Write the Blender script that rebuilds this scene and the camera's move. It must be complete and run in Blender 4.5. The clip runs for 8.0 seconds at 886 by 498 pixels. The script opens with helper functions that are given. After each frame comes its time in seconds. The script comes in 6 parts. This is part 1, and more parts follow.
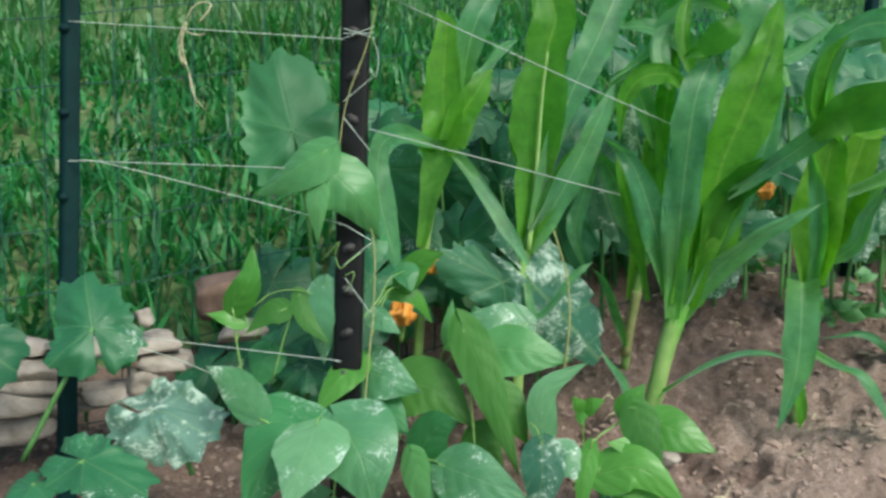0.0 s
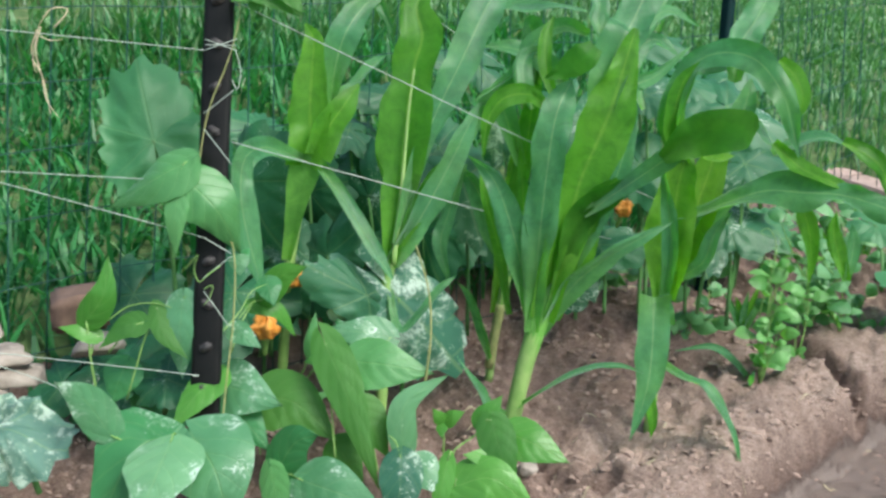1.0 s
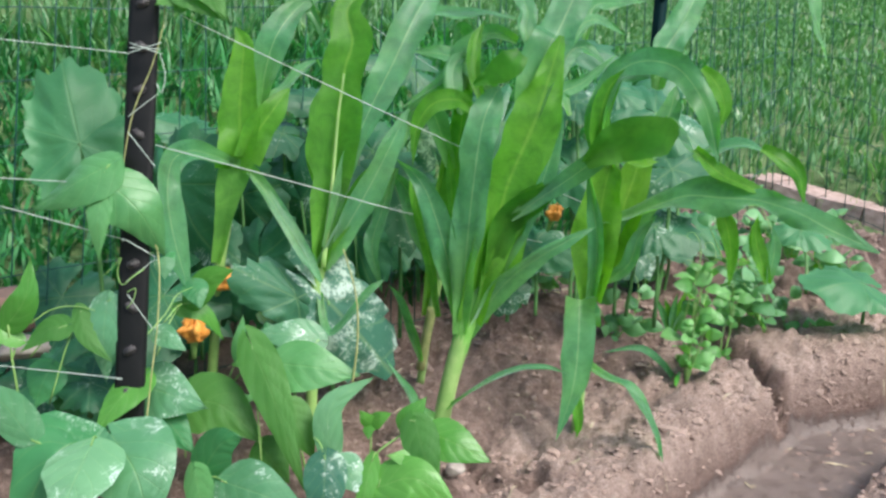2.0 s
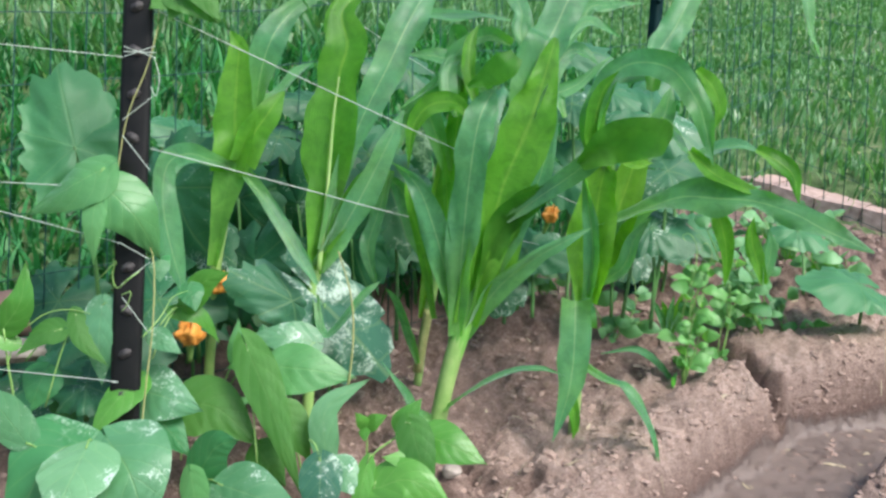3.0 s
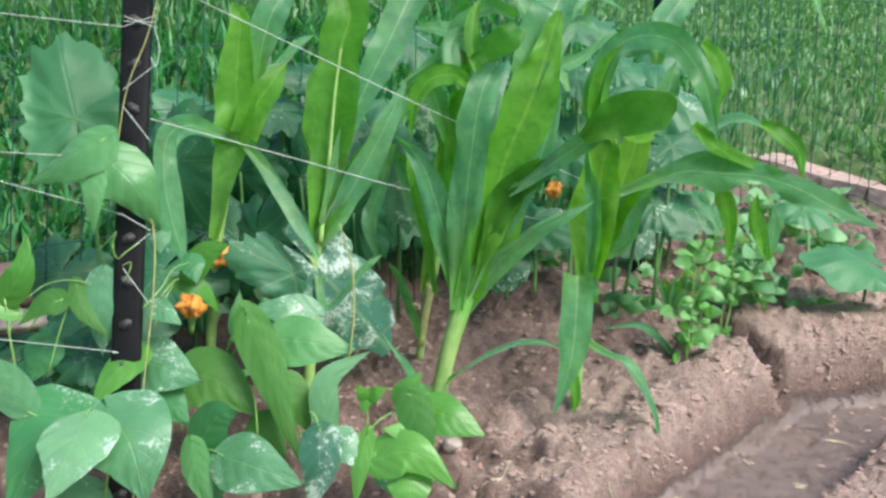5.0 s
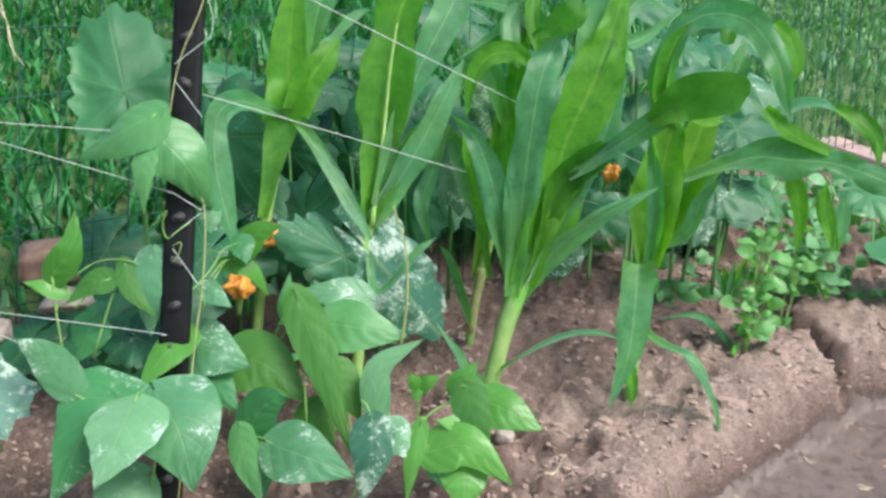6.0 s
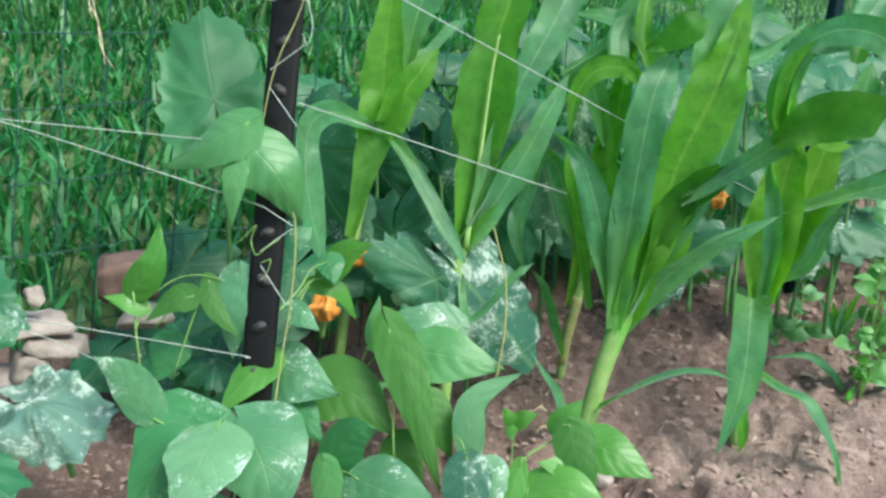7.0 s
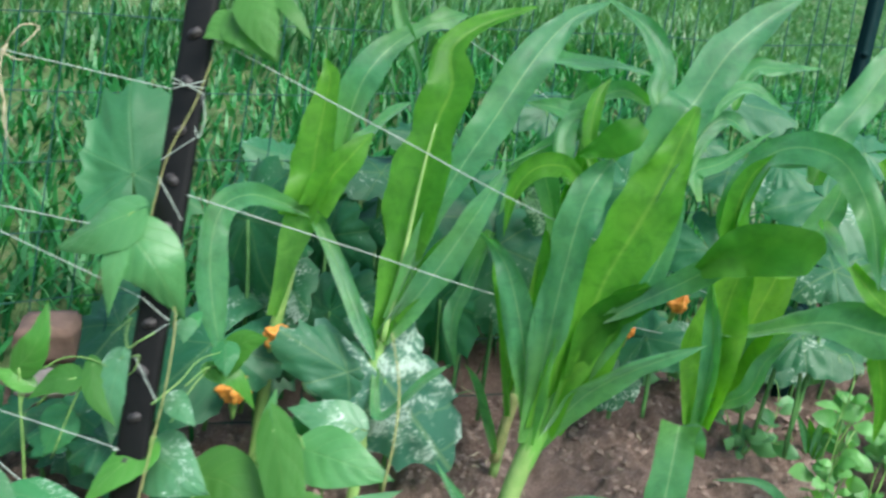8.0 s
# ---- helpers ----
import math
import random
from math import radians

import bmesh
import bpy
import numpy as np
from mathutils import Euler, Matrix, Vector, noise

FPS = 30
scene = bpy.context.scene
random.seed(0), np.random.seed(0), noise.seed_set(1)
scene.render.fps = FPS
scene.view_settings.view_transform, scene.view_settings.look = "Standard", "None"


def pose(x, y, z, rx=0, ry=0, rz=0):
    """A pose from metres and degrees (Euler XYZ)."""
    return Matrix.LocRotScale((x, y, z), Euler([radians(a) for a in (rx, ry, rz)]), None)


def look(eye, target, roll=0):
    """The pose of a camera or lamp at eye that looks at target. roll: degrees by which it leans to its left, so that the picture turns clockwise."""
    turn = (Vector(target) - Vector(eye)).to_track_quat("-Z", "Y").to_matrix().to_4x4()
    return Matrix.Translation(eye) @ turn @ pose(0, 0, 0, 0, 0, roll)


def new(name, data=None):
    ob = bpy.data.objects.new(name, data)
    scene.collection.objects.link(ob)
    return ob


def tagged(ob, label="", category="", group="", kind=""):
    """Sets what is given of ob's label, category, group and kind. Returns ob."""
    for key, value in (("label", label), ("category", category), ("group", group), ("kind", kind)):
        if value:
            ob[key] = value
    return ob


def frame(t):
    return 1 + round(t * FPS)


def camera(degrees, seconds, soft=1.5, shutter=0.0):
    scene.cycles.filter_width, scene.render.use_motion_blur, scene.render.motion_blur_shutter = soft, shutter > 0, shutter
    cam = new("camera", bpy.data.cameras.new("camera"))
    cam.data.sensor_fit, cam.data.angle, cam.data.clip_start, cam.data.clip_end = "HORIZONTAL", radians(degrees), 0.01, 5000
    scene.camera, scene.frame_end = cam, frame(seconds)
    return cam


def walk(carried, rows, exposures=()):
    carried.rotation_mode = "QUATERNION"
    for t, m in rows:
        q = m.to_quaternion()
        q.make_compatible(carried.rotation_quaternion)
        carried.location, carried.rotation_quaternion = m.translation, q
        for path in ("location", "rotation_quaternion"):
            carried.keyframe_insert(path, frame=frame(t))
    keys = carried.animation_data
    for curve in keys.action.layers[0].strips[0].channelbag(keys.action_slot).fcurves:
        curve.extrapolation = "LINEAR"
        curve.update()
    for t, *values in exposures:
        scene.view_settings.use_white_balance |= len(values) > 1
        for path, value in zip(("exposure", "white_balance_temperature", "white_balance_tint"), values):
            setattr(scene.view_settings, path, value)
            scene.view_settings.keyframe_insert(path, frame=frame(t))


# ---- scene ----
cam = camera(50, 8.0, soft=2.7, shutter=0.3)
PATH = [
    (0, (-0.0808, 0.0249, 0.5930), (-0.3264, 1.4628, 0.2433), 1.22),
    (0.5, (-0.0690, 0.0224, 0.6018), (-0.2199, 1.4768, 0.2673), 2.37),
    (1, (-0.0501, 0.0181, 0.6039), (-0.1178, 1.4800, 0.2751), 3.39),
    (1.5, (-0.0265, 0.0080, 0.6013), (-0.0462, 1.4741, 0.2848), 3.72),
    (2, (-0.0130, 0.0039, 0.6106), (-0.0085, 1.4694, 0.2905), 4.07),
    (3.5, (0.0000, -0.0000, 0.6040), (0.0000, 1.4672, 0.2921), 3.70),
    (4, (0.0051, -0.0024, 0.5957), (0.0036, 1.4640, 0.2799), 3.75),
    (5.5, (0.0003, 0.0160, 0.6000), (-0.0174, 1.4700, 0.2320), 4.50),
    (6, (-0.0297, 0.0517, 0.5974), (-0.0846, 1.5000, 0.2109), 4.71),
    (6.5, (-0.0686, 0.0882, 0.5737), (-0.1631, 1.5372, 0.1975), 4.89),
    (7, (-0.0872, 0.1294, 0.5705), (-0.2360, 1.5788, 0.2139), 5.60),
    (7.5, (-0.0579, 0.1577, 0.6316), (-0.2428, 1.6023, 0.2725), 7.72),
    (7.7, (-0.0235, 0.1869, 0.6732), (-0.2246, 1.6252, 0.2978), 8.72),
    (7.8, (0.0060, 0.2000, 0.6840), (-0.2071, 1.6369, 0.3100), 9.00),
    (7.9, (0.0560, 0.2200, 0.6940), (-0.1995, 1.6504, 0.3216), 9.20),
    (8, (0.1164, 0.2468, 0.7030), (-0.1870, 1.6681, 0.3319), 9.05),
]
EXPOSURES = [(0, 0.93, 6400, -5), (0.5, 1.02, 6360, -3), (1, 1.2, 6320, 0), (1.5, 1.3, 6300, 4), (3.5, 1.38, 6300, 6), (5.5, 1.4, 6300, 6), (7, 1.32, 6150, 0), (8, 1.36, 6100, 0)]
walk(cam, [(t, look(eye, target, roll)) for t, eye, target, roll in PATH], EXPOSURES)

# ---- world, sun, exposure ----
world = bpy.data.worlds.new("sky")
scene.world = world
world.use_nodes = True
wn = world.node_tree
bg = wn.nodes["Background"]
sky = wn.nodes.new("ShaderNodeTexSky")
sky.sky_type = "NISHITA"
sky.sun_disc = False
sky.sun_elevation = radians(53)
sky.sun_rotation = radians(131)
sky.air_density, sky.dust_density, sky.ozone_density = 1.0, 3.0, 1.0
wn.links.new(sky.outputs[0], bg.inputs[0])
bg.inputs[1].default_value = 0.11
sun_data = bpy.data.lights.new("sun", "SUN")
sun_data.energy = 2.1
sun_data.angle = radians(24)
sun_data.color = (1.0, 0.95, 0.88)
sun = new("sun", sun_data)
sun.matrix_world = look((2.6, -0.5, 4.7), (0, 1.8, 0))


# ---- materials ----
def node_material(name, rough=0.6, shine=0.5):
    m = bpy.data.materials.new(name)
    m.use_nodes = True
    nt = m.node_tree
    b = nt.nodes["Principled BSDF"]
    b.inputs["Roughness"].default_value = rough
    b.inputs["Specular IOR Level"].default_value = shine
    return m, nt, b


def ramp(nt, source, stops):
    r = nt.nodes.new("ShaderNodeValToRGB")
    e = r.color_ramp.elements
    while len(e) < len(stops):
        e.new(0.5)
    for k, (p, c) in enumerate(stops):
        e[k].position, e[k].color = p, (*c, 1)
    nt.links.new(source, r.inputs[0])
    return r.outputs[0]


def noise_tex(nt, scale, detail=4.0, rough=0.6, coord="Object", dist=0.0):
    tc = nt.nodes.new("ShaderNodeTexCoord")
    n = nt.nodes.new("ShaderNodeTexNoise")
    n.inputs["Scale"].default_value, n.inputs["Detail"].default_value = scale, detail
    n.inputs["Roughness"].default_value, n.inputs["Distortion"].default_value = rough, dist
    nt.links.new(tc.outputs[coord], n.inputs["Vector"])
    return n.outputs["Fac"]


def mixed(nt, fac, a, b, blend="MIX"):
    m = nt.nodes.new("ShaderNodeMix")
    m.data_type, m.blend_type = "RGBA", blend
    for sock, v in ((m.inputs[0], fac), (m.inputs[6], a), (m.inputs[7], b)):
        if isinstance(v, bpy.types.NodeSocket):
            nt.links.new(v, sock)
        elif isinstance(v, tuple):
            sock.default_value = (*v, 1)
        else:
            sock.default_value = v
    return m.outputs[2]


def calc(nt, op, a, b=0.0, clamp=False):
    m = nt.nodes.new("ShaderNodeMath")
    m.operation, m.use_clamp = op, clamp
    for sock, v in zip(m.inputs, (a, b)):
        if isinstance(v, bpy.types.NodeSocket):
            nt.links.new(v, sock)
        else:
            sock.default_value = v
    return m.outputs[0]


def bumped(nt, b, height, strength, distance):
    n = nt.nodes.new("ShaderNodeBump")
    n.inputs["Strength"].default_value, n.inputs["Distance"].default_value = strength, distance
    nt.links.new(height, n.inputs["Height"])
    nt.links.new(n.outputs[0], b.inputs["Normal"])


def soil_material():
    m, nt, b = node_material("garden_soil", 0.9)
    big = noise_tex(nt, 5, 3)
    mid = noise_tex(nt, 60, 6, 0.75)
    fine = noise_tex(nt, 260, 5, 0.75)
    base = ramp(nt, mid, [(0.28, (0.245, 0.170, 0.145)), (0.5, (0.40, 0.293, 0.256)), (0.70, (0.535, 0.415, 0.372))])
    darkening = ramp(nt, big, [(0.36, (0.80, 0.78, 0.77)), (0.55, (1.0, 1.0, 1.0))])
    col = mixed(nt, 1.0, base, darkening, "MULTIPLY")
    grit = ramp(nt, fine, [(0.32, (0.55, 0.51, 0.49)), (0.64, (1.38, 1.36, 1.34))])
    col = mixed(nt, 0.8, col, grit, "MULTIPLY")
    # Mask holds trench mud, damp soil and the shade painted under the plants.
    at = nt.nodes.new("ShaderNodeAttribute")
    at.attribute_name = "wet_and_shade"
    wet_shade = calc(nt, "ADD", at.outputs["Fac"], calc(nt, "MULTIPLY", calc(nt, "SUBTRACT", mid, 0.5), 0.35), True)
    soaked = calc(nt, "MULTIPLY", calc(nt, "SUBTRACT", wet_shade, 0.84), 7.0, True)
    col = mixed(nt, wet_shade, col, mixed(nt, 1.0, col, (0.36, 0.30, 0.28), "MULTIPLY"))
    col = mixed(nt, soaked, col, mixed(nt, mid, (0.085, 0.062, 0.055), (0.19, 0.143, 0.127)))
    nt.links.new(col, b.inputs["Base Color"])
    nt.links.new(calc(nt, "SUBTRACT", 0.92, calc(nt, "MULTIPLY", soaked, calc(nt, "SUBTRACT", 0.80, calc(nt, "MULTIPLY", mid, 0.5)))), b.inputs["Roughness"])
    rough_h = calc(nt, "ADD", calc(nt, "MULTIPLY", mid, 0.8), calc(nt, "MULTIPLY", fine, 0.5))
    bumped(nt, b, calc(nt, "MULTIPLY", rough_h, calc(nt, "SUBTRACT", 1.0, calc(nt, "MULTIPLY", soaked, 0.8))), 1.0, 0.014)
    return m


def turf_material():
    m, nt, b = node_material("turf", 0.9)
    mid = noise_tex(nt, 30, 6, 0.7)
    nt.links.new(ramp(nt, mid, [(0.3, (0.05, 0.11, 0.03)), (0.55, (0.10, 0.16, 0.055)), (0.7, (0.22, 0.20, 0.12))]), b.inputs["Base Color"])
    bumped(nt, b, mid, 0.8, 0.03)
    return m


def grass_material(name, stops):
    m, nt, b = node_material(name, 0.45)
    g = nt.nodes.new("ShaderNodeNewGeometry")
    rnd = g.outputs["Random Per Island"]
    col = ramp(nt, rnd, stops)
    patch = ramp(nt, noise_tex(nt, 2.2, 3), [(0.35, (0.68, 0.84, 0.82)), (0.65, (1.18, 1.14, 1.2))])
    nt.links.new(mixed(nt, 1.0, col, patch, "MULTIPLY"), b.inputs["Base Color"])
    b.inputs["Subsurface Weight"].default_value = 0.0
    translucent(nt, b, mixed(nt, 1.0, col, (1.4, 1.5, 0.7), "MULTIPLY"), 0.4)
    return m


def translucent(nt, b, col, fac):
    t = nt.nodes.new("ShaderNodeBsdfTranslucent")
    nt.links.new(col, t.inputs["Color"])
    mx = nt.nodes.new("ShaderNodeMixShader")
    mx.inputs[0].default_value = fac
    nt.links.new(b.outputs[0], mx.inputs[1])
    nt.links.new(t.outputs[0], mx.inputs[2])
    nt.links.new(mx.outputs[0], nt.nodes["Material Output"].inputs["Surface"])


def leaf_material(name, dark, light, mildew=0.0, rough=0.42, veins=0.3, vein_col=(0.3, 0.42, 0.16), through_fac=0.4, spread=9.0, speck=220, palmate=False):
    """Leaf blade: UV x runs across (0..1, midrib at 0.5), y from base to tip; a palmate blade has its stalk at the middle."""
    m, nt, b = node_material(name, rough)
    tc = nt.nodes.new("ShaderNodeTexCoord")
    sep = nt.nodes.new("ShaderNodeSeparateXYZ")
    nt.links.new(tc.outputs["UV"], sep.inputs[0])
    oi = nt.nodes.new("ShaderNodeObjectInfo")
    soft = noise_tex(nt, 14, 3)
    tone = calc(nt, "ADD", calc(nt, "MULTIPLY", soft, 0.6), calc(nt, "MULTIPLY", oi.outputs["Random"], 0.55))
    col = ramp(nt, tone, [(0.2, dark), (0.85, light)])
    # side veins: slanted bands from the midrib
    off = calc(nt, "ABSOLUTE", calc(nt, "SUBTRACT", sep.outputs[0], 0.5))
    phase = calc(nt, "SUBTRACT", sep.outputs[1], calc(nt, "MULTIPLY", off, 0.75))
    band = calc(nt, "ABSOLUTE", calc(nt, "SUBTRACT", calc(nt, "FRACT", calc(nt, "MULTIPLY", phase, 5.0)), 0.5))
    vein = calc(nt, "SUBTRACT", 1.0, calc(nt, "DIVIDE", band, 0.055), True)
    rib = calc(nt, "SUBTRACT", 1.0, calc(nt, "DIVIDE", off, 0.018), True)
    lines = calc(nt, "MAXIMUM", calc(nt, "MULTIPLY", vein, 0.55), rib)
    if palmate:
        # five main ribs that spread from the stalk, with short forks
        dx, dy = calc(nt, "SUBTRACT", sep.outputs[0], 0.5), calc(nt, "SUBTRACT", sep.outputs[1], 0.5)
        far = calc(nt, "SQRT", calc(nt, "ADD", calc(nt, "MULTIPLY", dx, dx), calc(nt, "MULTIPLY", dy, dy)))
        turn = calc(nt, "DIVIDE", calc(nt, "ABSOLUTE", calc(nt, "ARCTAN2", dx, dy)), 1.05)
        step = calc(nt, "ABSOLUTE", calc(nt, "SUBTRACT", calc(nt, "FRACT", calc(nt, "ADD", turn, 0.5)), 0.5))
        away = calc(nt, "MULTIPLY", calc(nt, "MULTIPLY", step, far), 1.05)
        rib = calc(nt, "SUBTRACT", 1.0, calc(nt, "DIVIDE", away, 0.012), True)
        fork = calc(nt, "FRACT", calc(nt, "MULTIPLY", calc(nt, "SUBTRACT", far, calc(nt, "MULTIPLY", away, 0.9)), 11.0))
        vein = calc(nt, "SUBTRACT", 1.0, calc(nt, "DIVIDE", calc(nt, "ABSOLUTE", calc(nt, "SUBTRACT", fork, 0.5)), 0.09), True)
        lines = calc(nt, "MAXIMUM", calc(nt, "MULTIPLY", vein, 0.3), rib)
    col = mixed(nt, calc(nt, "MULTIPLY", lines, veins), col, vein_col)
    if mildew:
        specks = noise_tex(nt, speck, 5, 0.8)
        area = noise_tex(nt, spread, 3, 0.6, dist=0.4)
        lift = calc(nt, "ADD", specks, calc(nt, "MULTIPLY", calc(nt, "SUBTRACT", area, 0.5), 1.1))
        white = ramp(nt, lift, [(0.68 - 0.12 * mildew, (0, 0, 0)), (0.76 - 0.12 * mildew, (0.66, 0.66, 0.66))])
        film = ramp(nt, area, [(0.45, (0, 0, 0)), (0.75, (min(0.75, 0.4 * mildew),) * 3)])
        col = mixed(nt, film, col, (0.42, 0.56, 0.46))
        col = mixed(nt, white, col, (0.60, 0.70, 0.66))
    nt.links.new(col, b.inputs["Base Color"])
    bulge = calc(nt, "MULTIPLY", lines, -0.5)
    bumped(nt, b, calc(nt, "ADD", bulge, calc(nt, "MULTIPLY", noise_tex(nt, 55, 4), 0.8)), 0.3, 0.004)
    b.inputs["Sheen Weight"].default_value = 0.04
    b.inputs["Sheen Tint"].default_value = (0.85, 0.97, 1.0, 1)
    translucent(nt, b, mixed(nt, 1.0, col, (1.3, 1.5, 0.4), "MULTIPLY"), through_fac)
    return m


def corn_material(name, stops, shine=0.65, sheen=0.4, rib_col=(0.28, 0.46, 0.2), rib_wide=0.035, base_tint=0.6):
    m, nt, b = node_material(name, 0.36, shine)
    tc = nt.nodes.new("ShaderNodeTexCoord")
    sep = nt.nodes.new("ShaderNodeSeparateXYZ")
    nt.links.new(tc.outputs["UV"], sep.inputs[0])
    oi = nt.nodes.new("ShaderNodeObjectInfo")
    tone = calc(nt, "ADD", calc(nt, "MULTIPLY", noise_tex(nt, 13, 4, 0.65), 0.8), calc(nt, "MULTIPLY", oi.outputs["Random"], 0.5))
    tone = calc(nt, "SUBTRACT", calc(nt, "ADD", tone, calc(nt, "MULTIPLY", noise_tex(nt, 38, 5, 0.7), 0.35)), 0.27)
    col = ramp(nt, tone, stops)
    col = mixed(nt, ramp(nt, noise_tex(nt, 7, 3, 0.6), [(0.45, (0, 0, 0)), (0.72, (0.35, 0.35, 0.35))]), col, (0.15, 0.31, 0.035))
    young = calc(nt, "SUBTRACT", 1.0, calc(nt, "MULTIPLY", sep.outputs[1], 3.2), True)
    col = mixed(nt, calc(nt, "MULTIPLY", young, base_tint), col, (0.15, 0.34, 0.05))
    streak = calc(nt, "FRACT", calc(nt, "MULTIPLY", sep.outputs[0], 22.0))
    fine = calc(nt, "ABSOLUTE", calc(nt, "SUBTRACT", streak, 0.5))
    col = mixed(nt, calc(nt, "MULTIPLY", fine, 0.4), col, (0.2, 0.36, 0.1))
    off = calc(nt, "ABSOLUTE", calc(nt, "SUBTRACT", sep.outputs[0], 0.5))
    rib = calc(nt, "SUBTRACT", 1.0, calc(nt, "DIVIDE", off, rib_wide), True)
    col = mixed(nt, calc(nt, "MULTIPLY", rib, 0.45), col, rib_col)
    mottle = ramp(nt, noise_tex(nt, 34, 5, 0.7, dist=0.6), [(0.34, (0.70, 0.76, 0.72)), (0.52, (1.0, 1.0, 1.0)), (0.70, (1.22, 1.14, 1.2))])
    col = mixed(nt, 1.0, col, mottle, "MULTIPLY")
    nt.links.new(col, b.inputs["Base Color"])
    bumped(nt, b, calc(nt, "ADD", fine, calc(nt, "MULTIPLY", noise_tex(nt, 45, 4), 1.6)), 0.3, 0.003)
    b.inputs["Sheen Weight"].default_value = sheen
    b.inputs["Sheen Roughness"].default_value = 0.45
    b.inputs["Sheen Tint"].default_value = (0.8, 0.95, 1.0, 1)
    translucent(nt, b, mixed(nt, 1.0, col, (1.35, 1.75, 0.25), "MULTIPLY"), 0.52)
    return m


def plain_material(name, a, c, scale=40, rough=0.7, metal=0.0, bump=0.3, depth=0.004, shine=0.35):
    m, nt, b = node_material(name, rough, shine)
    n = noise_tex(nt, scale, 5, 0.65)
    nt.links.new(ramp(nt, n, [(0.3, a), (0.72, c)]), b.inputs["Base Color"])
    b.inputs["Metallic"].default_value = metal
    bumped(nt, b, n, bump, depth)
    return m


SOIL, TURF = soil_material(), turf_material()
GRASS = grass_material("grass_blade", [(0.0, (0.015, 0.09, 0.028)), (0.5, (0.033, 0.185, 0.05)), (0.88, (0.062, 0.26, 0.075)), (0.985, (0.13, 0.30, 0.12)), (1.0, (0.36, 0.40, 0.27))])
LAWN = grass_material("lawn_blade", [(0.0, (0.045, 0.145, 0.045)), (0.5, (0.075, 0.20, 0.065)), (0.85, (0.115, 0.26, 0.095)), (0.975, (0.20, 0.33, 0.17)), (1.0, (0.44, 0.46, 0.36))])
# Sky sheen on upper sides and backlight below are put into these greens.
CORN = corn_material("corn_blade", [(0.15, (0.038, 0.18, 0.088)), (0.5, (0.062, 0.24, 0.115)), (0.95, (0.098, 0.30, 0.132))], 0.55, 0.5, (0.36, 0.52, 0.30))
CORN_UNDER = corn_material("corn_blade_underside", [(0.15, (0.038, 0.178, 0.010)), (0.5, (0.066, 0.245, 0.015)), (0.95, (0.108, 0.31, 0.022))], 0.3, 0.05, (0.26, 0.44, 0.08), 0.055)
# Darker copy of the corn blade, with shade painted into its colour.
CORN_SHADED = corn_material("shaded_corn_blade", [(0.15, (0.016, 0.125, 0.006)), (0.95, (0.036, 0.185, 0.010))], 0.25, 0.0, (0.05, 0.2, 0.02), 0.035, 0.0)
CORN_YOUNG = corn_material("inner_corn_blade", [(0.15, (0.09, 0.27, 0.02)), (0.5, (0.13, 0.33, 0.025)), (0.95, (0.21, 0.41, 0.035))], 0.4, 0.1, (0.38, 0.52, 0.10))
CORN_SHEATH_BLADE = corn_material("corn_sheath_blade", [(0.15, (0.085, 0.26, 0.045)), (0.5, (0.12, 0.32, 0.065)), (0.95, (0.17, 0.38, 0.09))], 0.4, 0.1, (0.2, 0.42, 0.12))
CORN_SHEATH = plain_material("corn_sheath", (0.10, 0.28, 0.045), (0.18, 0.39, 0.085), 18, 0.4)
STALK = plain_material("corn_stalk", (0.16, 0.30, 0.075), (0.30, 0.42, 0.15), 25, 0.45)
SQUASH_STEM = plain_material("squash_stalk", (0.05, 0.14, 0.035), (0.10, 0.22, 0.07), 60, 0.6)
BEAN = leaf_material("bean_leaf", (0.034, 0.16, 0.055), (0.068, 0.265, 0.095), 0.08, veins=0.2, through_fac=0.3)
BEAN_DUSTY = leaf_material("dusty_bean_leaf", (0.06, 0.185, 0.08), (0.105, 0.28, 0.14), 0.42, speck=240, spread=22, veins=0.2, through_fac=0.28)
BEAN_PALE = leaf_material("pale_bean_leaf", (0.080, 0.220, 0.098), (0.135, 0.30, 0.15), 0.25, veins=0.2, through_fac=0.2, speck=240, spread=16)
BEAN_SOFT = leaf_material("soft_bean_leaf", (0.066, 0.215, 0.070), (0.115, 0.305, 0.108), 0.0, veins=0.2, through_fac=0.3)
OLIVE = leaf_material("olive_bean_leaf", (0.056, 0.185, 0.033), (0.10, 0.268, 0.057), rough=0.5, veins=0.12, through_fac=0.5)
YOUNG = leaf_material("young_bean_leaf", (0.055, 0.205, 0.026), (0.105, 0.30, 0.05), rough=0.38, veins=0.28, through_fac=0.35)
# Dark greens take in the canopy shade that falls over these leaves.
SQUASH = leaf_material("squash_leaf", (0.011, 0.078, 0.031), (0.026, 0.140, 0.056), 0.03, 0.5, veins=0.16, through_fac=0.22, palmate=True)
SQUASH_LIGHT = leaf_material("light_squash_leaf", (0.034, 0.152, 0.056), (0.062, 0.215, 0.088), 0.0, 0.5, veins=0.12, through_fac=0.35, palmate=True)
SQUASH_WHITE = leaf_material("mildewed_squash_leaf", (0.024, 0.112, 0.055), (0.048, 0.175, 0.088), 0.15, 0.55, spread=9, speck=110, palmate=True)
SILVERED = leaf_material("silvered_squash_leaf", (0.08, 0.19, 0.15), (0.17, 0.30, 0.26), 1.15, 0.7, spread=26, speck=110, palmate=True)
MILDEWED = leaf_material("whitened_squash_leaf", (0.03, 0.12, 0.078), (0.06, 0.19, 0.125), 1.2, 0.55, spread=18, speck=150)
